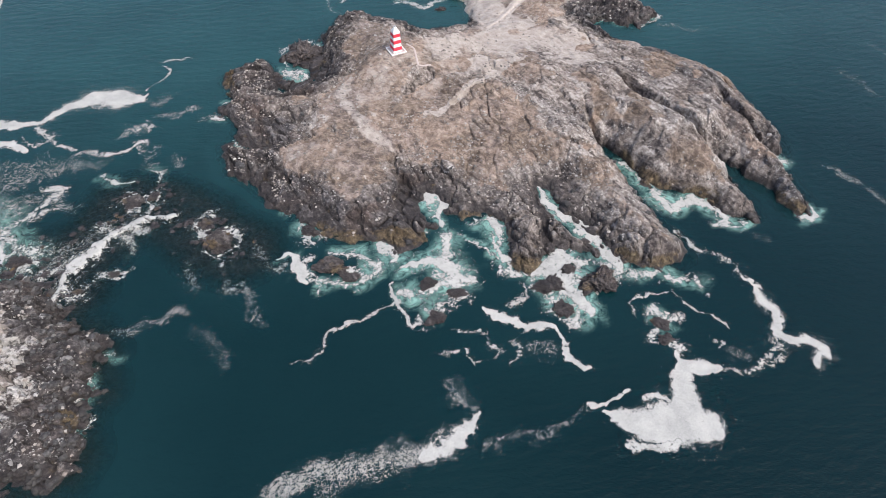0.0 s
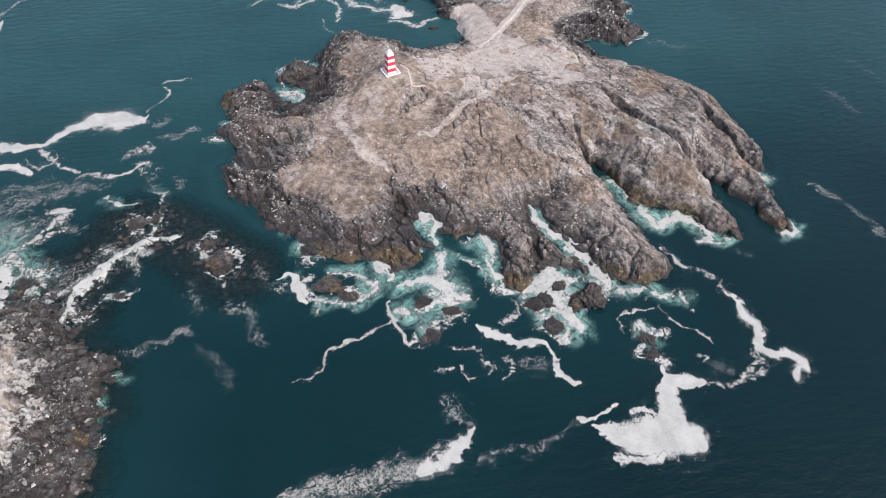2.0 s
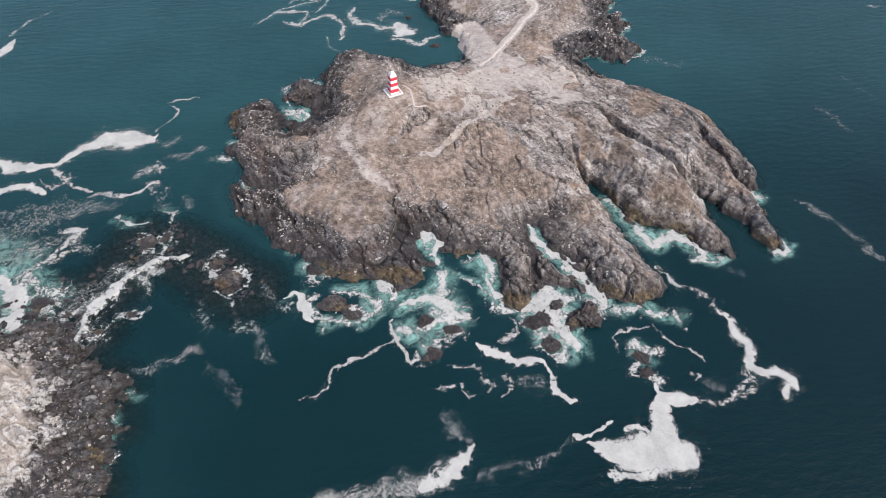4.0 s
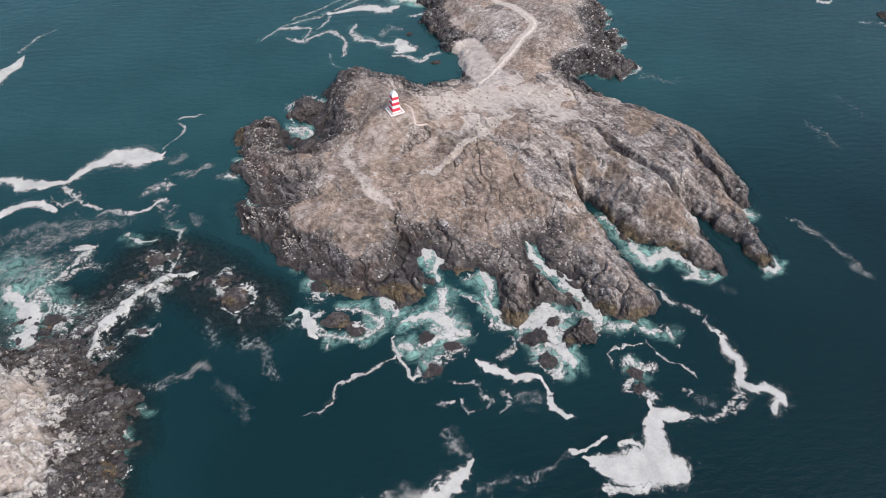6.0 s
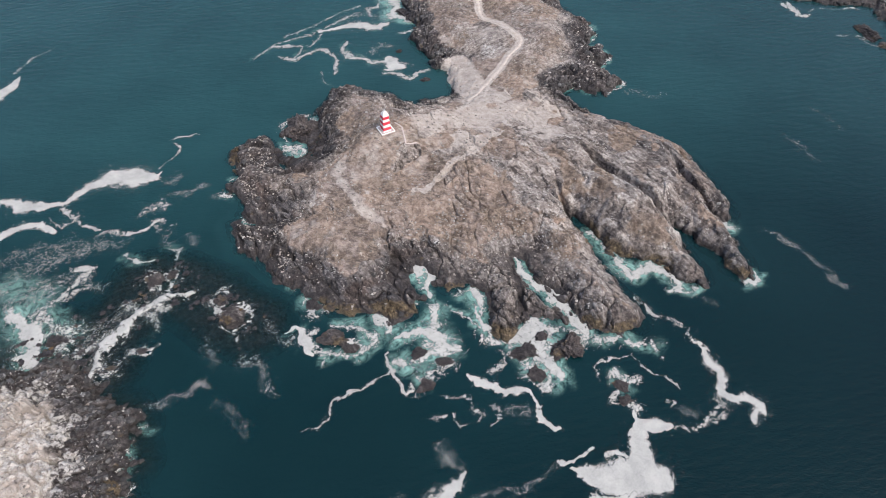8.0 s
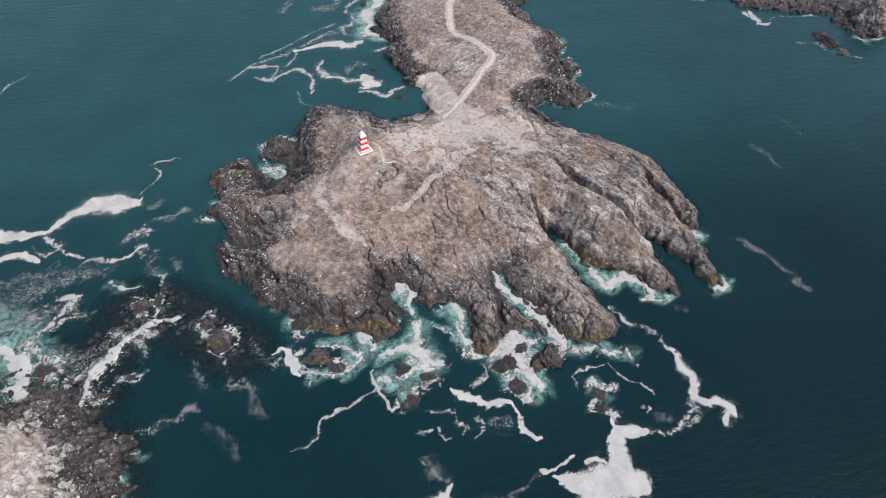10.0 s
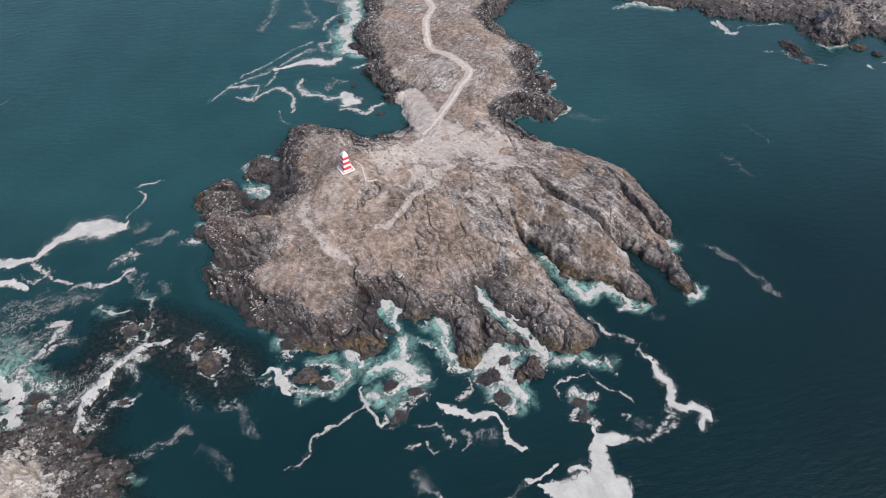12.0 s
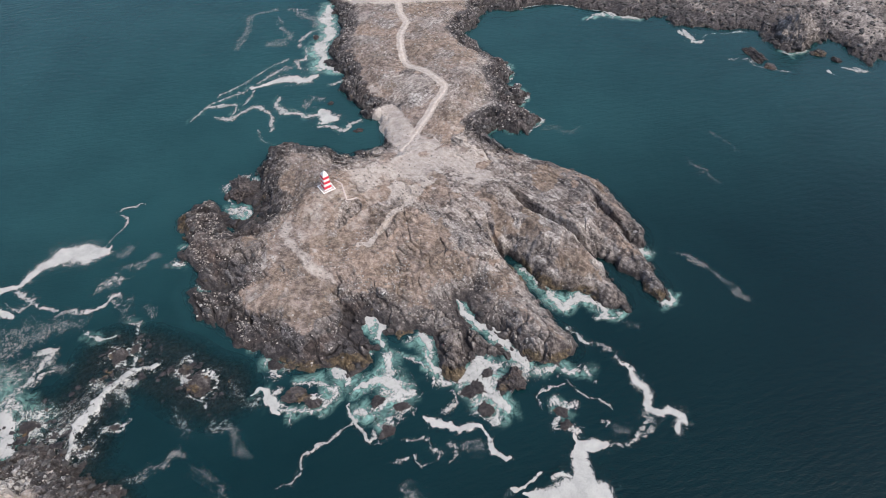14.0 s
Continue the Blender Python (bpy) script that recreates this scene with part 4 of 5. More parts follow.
foam("wash", .75, [(-2.8, 90.3, 0.7), (-0.8, 89.5, 0.6), (0.6, 90.8, 0.4)])
foam("streak", .95, [(-11.9, 97.9, 0.3), (-11.5, 95.3, 0.4), (-11, 92.8, 0.5), (-9.9, 91.2, 0.5), (-8.6, 88.7, 0.5), (-7.7, 86.7, 0.5), (-6.3, 85.1, 0.4), (-4.1, 85.4, 0.2)])
foam("streak", .85, [(-11, 92, 0.3), (-12.9, 89.9, 0.4), (-15.5, 87.7, 0.4), (-18.1, 86.8, 0.4), (-21.3, 85.7, 0.4), (-23.8, 84.5, 0.5), (-25.7, 83, 0.4), (-25.9, 81.1, 0.4), (-25.6, 78.9, 0.5), (-27.3, 77, 0.4), (-29.3, 75.8, 0.2), (-32.4, 75.4, 0.2)])
foam("wash", .7, [(4.9, 113.3, 0.4), (7.3, 111.4, 0.4), (9.5, 109.1, 0.4), (11.5, 106.1, 0.5), (12.9, 104.8, 0.5)])
foam("wash", .95, [(11.5, 112.3, 0.4), (12.7, 109.4, 0.5), (13.7, 106.6, 0.9), (14.3, 104.4, 0.8)])
foam("wash", .6, [(14.9, 103, 0.5), (16.2, 100.3, 0.5), (18.9, 99.7, 0.5)])
foam("wash", .65, [(8.3, 116.9, 0.6), (12.1, 118.2, 0.6), (14.5, 120.3, 0.8), (16.8, 121.3, 0.6)])
foam("wash", .9, [(21.1, 117.2, 0.7), (23.3, 116.5, 0.8), (22.8, 119.2, 0.6)])
foam("wash", .9, [(25.3, 129.7, 0.7), (26.1, 127.1, 0.9), (27.1, 124.3, 1), (29, 121.2, 1), (31.8, 118.7, 1.1), (34.5, 116.1, 1.1), (36.2, 112.1, 1), (38.5, 108.3, 1.3), (41, 105.5, 1.1), (43.4, 102.7, 0.8)])
foam("wash", 1, [(25.8, 104.7, 1.1), (28.1, 106.5, 1.3), (30.1, 105, 1.3)])
foam("wash", 1, [(21.1, 100.2, 1), (24.1, 102, 1.2), (26.7, 100.2, 1.8), (29.2, 97.6, 1.8), (30.9, 94.1, 1.3), (31.8, 90.8, 1.2), (33, 89.5, 0.9)])
foam("wash", .7, [(24.7, 94.2, 0.8), (26.6, 92.5, 1), (28.5, 91.2, 0.8)])
foam("aer", .7, [(-116, 113, 2.6), (-110, 107.5, 3.0), (-105, 101.5, 2.2)])
foam("aer", .5, [(-122, 122, 2.4), (-112, 118, 2.4)])
foam("aer", 1, [(31.1, 90.8, 1.2), (32.2, 88.9, 1.5)])
foam("wash", .6, [(39.4, 104.6, 1.1), (43.1, 100.9, 1)])
foam("wash", .8, [(44.6, 101.3, 0.8), (48.6, 100, 0.8), (51.2, 102.3, 0.5)])
foam("wash", .85, [(53.6, 100.5, 0.8), (56.1, 99.1, 0.8), (58, 98.2, 0.6)])
foam("wash", .5, [(60.1, 98.2, 0.8), (60.4, 96.4, 0.5)])
foam("streak", .7, [(42, 90.7, 0.3), (43.7, 92.7, 0.5), (46.6, 93.7, 0.4), (49.6, 94.5, 0.4), (51.8, 95.2, 0.3)])
foam("streak", .65, [(42.5, 91.6, 0.5), (42.6, 89.1, 0.5), (43.4, 87.5, 0.4)])
foam("streak", .7, [(53, 95.7, 0.4), (54.2, 93.6, 0.5), (55.6, 90.6, 0.5), (57.3, 89.3, 0.4), (60.5, 88.6, 0.4), (62, 86.6, 0.4), (62.2, 85, 0.2)])
foam("streak", .6, [(59.4, 81.9, 0.6), (61.4, 81.9, 0.4), (60.3, 80.4, 0.4)])
foam("wash", .7, [(47.2, 89.4, 0.6), (48.9, 88.3, 0.7), (50, 87.1, 0.5), (50.2, 84.6, 0.5)])
foam("streak", .6, [(57.5, 114.9, 0.7), (59.3, 112.9, 0.8)])
foam("streak", .9, [(60.6, 112.3, 0.5), (61.6, 110, 0.8), (62.5, 107.7, 1.1)])
foam("streak", .5, [(64, 108.1, 0.9), (67.2, 106.2, 1.1), (69.3, 103.4, 1.2), (70.7, 100.7, 1.2), (72.3, 98.9, 1)])
foam("streak", 1, [(70.8, 100.5, 0.5), (72.6, 97.5, 0.9), (73.2, 93.8, 1.5), (74.2, 91.4, 1.9), (75.1, 89.6, 1.7), (75.4, 88, 1.3)])
foam("streak", 1, [(75.1, 88, 1.1), (74.6, 85.7, 1.3), (73.8, 83.8, 1.5), (75.4, 82.3, 1.4), (77.8, 82, 1.3), (80.4, 82.2, 1.5), (81.6, 80.6, 1.4), (82.3, 78.4, 1.0)])
foam("streak", 1, [(81.4, 79.6, 1.2), (80.0, 77.2, 1.3), (79, 75.6, 0.9)])
foam("streak", .6, [(71.2, 81.8, 1), (74.1, 82.6, 1)])
foam("streak", .45, [(74.1, 78.8, 0.7), (71.5, 76.7, 0.8), (68.4, 74.9, 0.8), (65.3, 75.3, 0.6)])
foam("streak", .35, [(73.8, 94.6, 1), (73.6, 90.5, 0.9)])
foam("lace", .5, [(63.4, 79.7, 1.4), (65.7, 78.9, 1.2)])
foam("streak", 1, [(9.4, 89.9, 0.5), (11.4, 89.1, 0.9), (13.3, 88.4, 1), (16, 87.4, 1)])
foam("streak", 1, [(15.2, 87, 0.9), (17.8, 85.4, 1), (20.4, 85.3, 0.9), (23.1, 85, 0.9), (25, 84.5, 0.7), (26.7, 82.2, 0.7), (27.2, 80.7, 0.5)])
foam("streak", 1, [(26.8, 79.7, 0.5), (27.5, 77.7, 0.6), (29.2, 76.3, 0.7), (30.9, 74.8, 0.7)])
foam("streak", .8, [(15.5, 91, 0.7), (17.7, 92.6, 1), (19.2, 93.9, 0.5), (18, 96.8, 0.5)])
foam("streak", .6, [(2.5, 84.7, 0.4), (5.2, 83.9, 0.5), (7.8, 84.4, 0.4), (9.7, 83.1, 0.4)])
foam("streak", .55, [(9.7, 83.1, 0.6), (10.3, 80.8, 0.7), (12.1, 78.6, 0.7), (10.7, 77.2, 0.5)])
foam("streak", .5, [(-1.4, 77.7, 0.5), (1.2, 78.4, 0.5), (3.7, 79.1, 0.4)])
foam("streak", .6, [(5, 79.4, 0.4), (5.6, 77.2, 0.4), (7.5, 76.5, 0.4)])
foam("streak", .55, [(15.5, 81.6, 0.8), (16.7, 79.3, 0.8), (15.9, 77.1, 0.7), (13.8, 75.7, 0.5)])
foam("lace", .5, [(18.6, 79.3, 1.7), (21.8, 78.5, 1.9), (23.9, 80, 1.4)])
foam("wash", .95, [(55, 128.4, 1.2), (56.9, 126.2, 1.3), (59.3, 123, 1.1), (62.7, 124.5, 1), (66.7, 125.1, 1.3), (70.2, 123.5, 1.1), (71.8, 120.8, 0.8), (72.5, 117.7, 1)])
foam("wash", .8, [(70, 116.8, 0.7), (73.8, 117.1, 0.6), (77.8, 117.7, 0.4)])
foam("wash", .75, [(49.1, 139.8, 0.8), (51, 137, 0.9), (53.4, 132.4, 1)])
foam("wash", .9, [(91.3, 119.6, 0.4), (92.5, 118.6, 0.6), (94.7, 120.6, 0.6), (96.3, 123.8, 0.4)])
foam("lace", .4, [(75.3, 115.3, 1), (77, 114.1, 1)])
foam("lace", .4, [(78.7, 113.3, 1), (80.2, 111.7, 1)])
foam("wash", .85, [(-51.9, 183.2, 0.5), (-49.3, 182, 0.9), (-46.6, 183.2, 0.9), (-44.3, 179.5, 0.7)])
foam("wash", .6, [(-67, 167.1, 0.3), (-65.1, 167.9, 0.3)])
foam("wash", .6, [(-58.5, 148, 0.5), (-54.9, 146.7, 0.5)])
foam("wash", .6, [(-48.6, 133.7, 0.3), (-45.3, 133, 0.3)])


foam("wash", .6, [(52.2, 209, 0.4), (51, 213.5, 0.6), (55.8, 218, 0.5), (62, 213.4, 0.4)])
foam("wash", .55, [(68.6, 213.6, 0.4), (75.8, 218, 0.5), (73.4, 223.6, 0.4), (68.4, 229, 0.5)])
foam("wash", .65, [(67.6, 231.4, 0.5), (73.2, 235.4, 0.6), (72.6, 240.6, 0.5), (68.2, 244.6, 0.4)])
foam("wash", .5, [(66.4, 249.4, 0.4), (70.6, 252.6, 0.5), (72.2, 256.2, 0.4), (70, 263.4, 0.4)])
foam("wash", .5, [(60, 199.8, 0.3), (64.6, 196, 0.4), (69.2, 193, 0.3)])
foam("lace", .35, [(78, 214, 1.6), (84, 211, 2.0), (90, 212, 1.4)])
foam("lace", .3, [(128, 187, 1.0), (131, 180, 1.2), (133, 172, 0.9)])
foam("lace", .3, [(143, 202, 0.8), (147, 196, 1.0), (149, 189, 0.8)])
foam("wash", 1, [(23.6, 100.4, 1.2), (26.6, 104.2, 1.9), (29.4, 101.4, 2.0), (30.6, 96.6, 1.6)])
foam("wash", .9, [(11.6, 118, 0.9), (13.6, 114.6, 1.2), (14.4, 110, 0.9)])


foam("wash", 1, [(-9, 328.2, 1.6), (-11.7, 314.3, 2.0), (-9.4, 300.4, 1.8), (-13.7, 293.2, 2.2), (-16, 286.1, 2.2), (-12.7, 280.7, 1.5), (-15, 273.9, 1.9), (-10.4, 270.9, 1.4), (-4.9, 266.9, 0.8)])
foam("cove", 1, [(-46, 260.2, 0.5), (-37.4, 263.4, 1.2), (-29.9, 265.5, 2.4), (-23.6, 263.3, 2.4), (-18.5, 266.1, 1.6)])
foam("cove", .55, [(-30.1, 281.8, 0.7), (-42.7, 272.2, 0.6), (-52.3, 262.8, 0.6), (-60.4, 255.8, 0.5)])
foam("cove", .6, [(-31.3, 275.3, 0.5), (-42.5, 265, 0.6), (-49.6, 258.5, 0.8), (-59, 253.5, 0.7), (-64.7, 249.3, 0.6), (-71, 240, 0.6)])
foam("cove", .5, [(-44.7, 259.2, 0.5), (-48, 251.1, 0.5), (-52.4, 243.5, 0.5)])
foam("cove", .75, [(-64.6, 248.5, 0.6), (-57.5, 249.1, 0.9), (-52.7, 248.5, 0.7), (-53.8, 240.6, 0.5)])
foam("cove", .75, [(-61.7, 241.6, 0.6), (-53.3, 239.3, 0.8), (-48.8, 243.9, 0.8), (-44.2, 246.5, 1.1), (-39.3, 243.3, 0.8), (-36.7, 236.2, 0.7), (-37.2, 228.6, 0.5)])
foam("cove", .9, [(-34.2, 252.1, 0.7), (-35.1, 246.8, 0.8), (-30.9, 240.6, 1.7), (-26.1, 239.9, 0.8), (-22.5, 236.2, 0.8), (-17.8, 237.5, 1.2)])
foam("cove", 1, [(-16.5, 239.4, 1.2), (-14.3, 234.3, 2.6), (-10.7, 233.4, 2.0), (-16.7, 231.5, 0.8)])
foam("cove", .9, [(-17.4, 229.3, 0.8), (-10.9, 228, 0.9), (-6.8, 224.7, 0.9), (-4.3, 228.2, 0.7), (0.6, 231, 0.6)])
foam("lace", .6, [(-23.7, 243.6, 1.5), (-20, 247.2, 2.2), (-15.2, 246.5, 1.5)])
foam("lace", .5, [(-54.3, 296.5, 2.2), (-49.6, 308.8, 2.2), (-49.7, 322.5, 1.6), (-36.3, 329.2, 1.2)])
foam("lace", .55, [(-34.7, 320.4, 1.6), (-33.1, 309.2, 1.8), (-28.9, 300.7, 2.6), (-35.6, 296.4, 2.2), (-41, 296.2, 1.4)])
foam("lace", .55, [(-29.1, 328.2, 2.0), (-21.9, 320.3, 2.4), (-16.3, 316.2, 2.6), (-19.2, 310, 1.8)])
foam("cove", .65, [(-22.2, 290.5, 0.7), (-22.2, 280.7, 0.9), (-26.7, 279.4, 0.7), (-24.9, 273, 0.7)])
foam("cove", .6, [(-16, 306.8, 0.8), (-23.5, 299.9, 0.9), (-24.8, 292.4, 1.1)])
foam("cove", .6, [(-12.4, 257.7, 0.6), (-7.3, 259.2, 0.8), (-1.9, 265.2, 0.8)])
foam("cove", .5, [(-42.6, 230.2, 0.6), (-41.2, 225.1, 0.6), (-39.4, 221.6, 0.6), (-36, 219.4, 0.4)])
foam("lace", .4, [(-36, 270, 2.0), (-28, 276, 2.2), (-22, 272, 2.0)])
foam("wash", .7, [(118, 297, 0.4), (127, 300.4, 0.7), (133.7, 298.6, 1.0), (143.9, 293.4, 0.9)])
foam("wash", .6, [(201.5, 254.8, 0.4), (206.7, 250.6, 0.6), (213.9, 253.4, 0.4)])


foam("wash", .75, [(-72.8, 70, 0.6), (-74.4, 66.5, 1.3), (-73.6, 62, 1.1), (-71.8, 58.5, 0.7)])
foam("streak", .6, [(58.4, 74.8, 0.7), (61.5, 73.6, 0.8), (65, 74, 0.9), (68.6, 76.4, 0.9), (72.6, 80.6, 1.0)])


def stroke_field(x, y, line):
    """How far inside a stroke a place lies: 1 on its middle line, 0 on its edge, below 0 outside, in half widths."""
    best = np.full(x.shape, -9.0)
    for (ax, ay, ar), (bx, by, br) in zip(line, line[1:]):
        ux, uy = bx - ax, by - ay
        k = np.clip(((x - ax) * ux + (y - ay) * uy) / (ux * ux + uy * uy + 1e-9), 0, 1)
        best = np.maximum(best, 1 - np.hypot(x - ax - k * ux, y - ay - k * uy) / (ar + (br - ar) * k))
    return best


FOAM_LABELS = {
    "wash": "white surf washing round the rocks", "reef": "broken white surf over the dark reef", "patch": "thick white foam raft drifting on the sea",
    "near": "pale foam streak breaking up into flecks", "streak": "thin winding streak of white foam", "foam_left": "long white foam streak off the headland",
    "cove": "white foam swirls in the cove", "bay": "thin foam along the bay shore", "far_left": "pale foam streak on open sea", "rockfoam": "white foam beside a sea rock",
    "breaker": "long white wave breaking over the dark reef", "lace": "thin torn lace of foam on teal water",
}


def rounded(line):
    """The line bent softly through its points."""
    pts, out = [Vector(p) for p in line], []
    for i in range(len(pts) - 1):
        a, b, c, d = pts[max(i - 1, 0)], pts[i], pts[i + 1], pts[min(i + 2, len(pts) - 1)]
        for t in (0, 0.33, 0.67):
            out.append(0.5 * ((2 * b) + (c - a) * t + (2 * a - 5 * b + 4 * c - d) * t * t + (3 * b - a - 3 * c + d) * t**3))
    return [(p.x, p.y, max(p.z, 0.15)) for p in out + [pts[-1]]]


def foam_sheet(kind, density, line, lift=0.0):
    if len(line) > 2:
        line = rounded(line)
    widest = max(r for *_, r in line)
    thin = kind == "lace"
    spread = {"wash": 1.25, "streak": 0.8}.get(kind, 1.0)
    line = [(x, y, spread * r) for x, y, r in line]
    rim = 1.5 + (0.8 if thin else 2.2 if kind == "wash" else 3.2) * widest
    step = 0.7 if thin else 0.3 if widest < 6 else 0.45
    xs = np.arange(min(p[0] - p[2] for p in line) - rim, max(p[0] + p[2] for p in line) + rim, step)
    ys = np.arange(min(p[1] - p[2] for p in line) - rim, max(p[1] + p[2] for p in line) + rim, step)
    gx, gy = np.meshgrid(xs, ys)
    warp = 1.3 if kind in ("wash", "lace", "reef") else 0.7
    wx = gx + warp * layers(gx / 5, gy / 5, 3, 301) + 0.4 * layers(gx / 1.3, gy / 1.3, 2, 305)
    wy = gy + warp * layers(gx / 5 + 7, gy / 5, 3, 302) + 0.4 * layers(gx / 1.3 + 3, gy / 1.3, 2, 306)
    field = stroke_field(wx, wy, line) + (0.0 if kind == "patch" else 0.45) * layers(gx / 4.5, gy / 4.5, 2, 330)
    if thin:
        body = density * 0.85 * smooth(field, -0.9, 1.0)
    else:
        body = (0.2 + 0.6 * density) * smooth(field, -0.6, 1.0) + 0.2 * density * smooth(field, -2.2, 0.4)
        if kind in ("streak", "foam_left", "cove", "near"):
            body = (0.12 + 0.55 * density) * smooth(field, -0.8, 1.0) + 0.3 * density * smooth(field, -3.0, 0.3)
        body += (0.7 if kind == "patch" else 0.32 if density > 0.97 and kind not in ("wash", "reef", "breaker") else 0.4 if density > 0.85 and kind == "wash" else 0.12) * density * smooth(field, -0.2, 0.5)
    z = 0.03 + lift + (0.7 * smooth(field, -0.5, 0.6) if kind == "breaker" else 0.05 * np.clip(body, 0, 1)) + 0.1 * (kind == "wash") * np.clip(body, 0, 1) * (0.5 + 0.5 * layers(gx / 1.5, gy / 1.5, 2, 310))
    sheet = grid_object("sea_foam", xs, ys, z, {"foaminess": body}, LACE if thin else THICK if kind == "patch" or density > 0.97 and kind not in ("wash", "reef", "breaker") else SURF if kind in ("wash", "breaker") else FOAM, body > 0.03)
    return tagged(sheet, FOAM_LABELS[kind], "sea foam", kind="stuff")


def sea():
    xs = np.r_[-4500, -2500, -1200, -600, -300, np.arange(-200, 260, 0.9), 300, 400, 600, 1200, 2500, 4500]
    ys = np.r_[-4500, -2000, -800, -300, -60, np.arange(20, 352, 0.9), 420, 600, 1200, 2500, 4500]
    gx, gy = np.meshgrid(xs, ys)
    churn = np.zeros_like(gx)
    for kind, density, line in foam_lines:
        wide = {"wash": 4.2, "aer": 3.6, "reef": 2.0, "cove": 1.6, "rockfoam": 2.0, "lace": 0.0}.get(kind, 0)
        if wide:
            low = [min(p[k] for p in line) - 14 for k in (0, 1)]
            high = [max(p[k] for p in line) + 14 for k in (0, 1)]
            a, b = np.searchsorted(xs, (low[0], high[0]))
            c, d = np.searchsorted(ys, (low[1], high[1]))
            px, py = gx[c:d, a:b], gy[c:d, a:b]
            f = stroke_field(px + layers(px / 4, py / 4, 2, 320) * 1.5, py + layers(px / 4 + 5, py / 4, 2, 321) * 1.5, line)
            amount = {"wash": 1.0, "aer": 1.0, "reef": 0.3, "cove": 0.22, "rockfoam": 0.4, "lace": 0.3}[kind] * density
            churn[c:d, a:b] = np.maximum(churn[c:d, a:b], amount * smooth(f, 1 - wide, 0.6))
    to_reef = line_distance(gx, gy, reef_spine)
    near_land = np.minimum(np.abs(shore_distance(gx, gy, headland)), np.abs(shore_distance(gx, gy, islet)))
    to_islet = np.abs(shore_distance(gx, gy, islet))
    clear = np.maximum.reduce([0.7 * smooth(to_reef, 15, 6), 0.6 * smooth(to_islet, 8, 1), 0.15 * smooth(near_land, 3.5, 0.3)])
    shoal_and_sheen = np.maximum(0.75 * smooth(np.minimum(near_land, to_reef), 55, 4), smooth(near_land, 14, 2))
    shoal_and_sheen = np.maximum(shoal_and_sheen, 0.3 * smooth(gx, -20, -70)) * (0.4 + 0.6 * smooth(gx, 70, 10))
    # paler with distance gy: the far sea's sky reflection, put into its colour
    shoal_and_sheen = np.maximum(shoal_and_sheen * (0.35 + 0.4 * smooth(gy, 95, 150)), smooth(gy, 120 - 35 * smooth(gx, -20, -60), 230 - 50 * smooth(gx, -20, -60)) * (1 - 0.3 * smooth(gx, 70, 150)) * (1 - 0.18 * smooth(gx, -30, -70) * smooth(gy, 190, 170)))
    shoal_and_sheen = np.maximum(shoal_and_sheen, 0.14 * smooth(gx, 40, 0))
    water = grid_object("water", xs, ys, np.zeros_like(gx), {"churn": churn, "clear": clear * (1 - 0.7 * churn), "shoal_and_sheen": shoal_and_sheen}, WATER)
    return tagged(water, "dark teal open sea with small wind ripples", "sea", kind="structure")


sea()
bed_lines = np.array([-4500, -1000, -250, 0, 300, 1000, 4500.0])
bed = grid_object("ground_seabed", bed_lines, bed_lines, np.full((7, 7), -4.3), {"soil": np.zeros(49), "dust": np.zeros(49), "guano": np.zeros(49), "dark_rock": np.ones(49), "weed": np.zeros(49), "west": np.zeros(49), "block": np.zeros(49)}, GROUND)
tagged(bed, "dark rocky seabed under the water", "seabed", kind="structure")
for order, (kind, density, line) in enumerate(foam_lines):
    if kind != "aer":
        foam_sheet(kind, density, line, 0.005 * (order % 16))


# ---- rocks ----
def rock_mesh(name, seed, cuts=3, flat=0.6, sharp=0.35):
    """A broken, faceted rock about two metres across, its foot at -0.5."""
    rng = random.Random(seed)
    bm = bmesh.new()
    bmesh.ops.create_icosphere(bm, subdivisions=cuts, radius=1.0)
    planes = []
    for _ in range(9):
        n = Vector((rng.gauss(0, 1), rng.gauss(0, 1), rng.gauss(0, 0.7))).normalized()
        planes.append((n, rng.uniform(0.62, 0.9)))
    off = Vector((rng.uniform(-50, 50), rng.uniform(-50, 50), 0))
    for v in bm.verts:
        p = v.co.copy()
        for n, d in planes:
            over = p.dot(n) - d
            if over > 0:
                p -= n * over * 0.85
        p *= 1 + sharp * 0.5 * noise.fractal(p * 1.3 + off, 0.6, 2.0, 4)
        p += p.normalized() * 0.07 * noise.noise(p * 6 + off)
        p.z *= flat
        v.co = p
    mesh = bpy.data.meshes.new(name)
    bm.to_mesh(mesh)
    bm.free()
    mesh.polygons.foreach_set("use_smooth", np.full(len(mesh.polygons), cuts > 3))
    return mesh


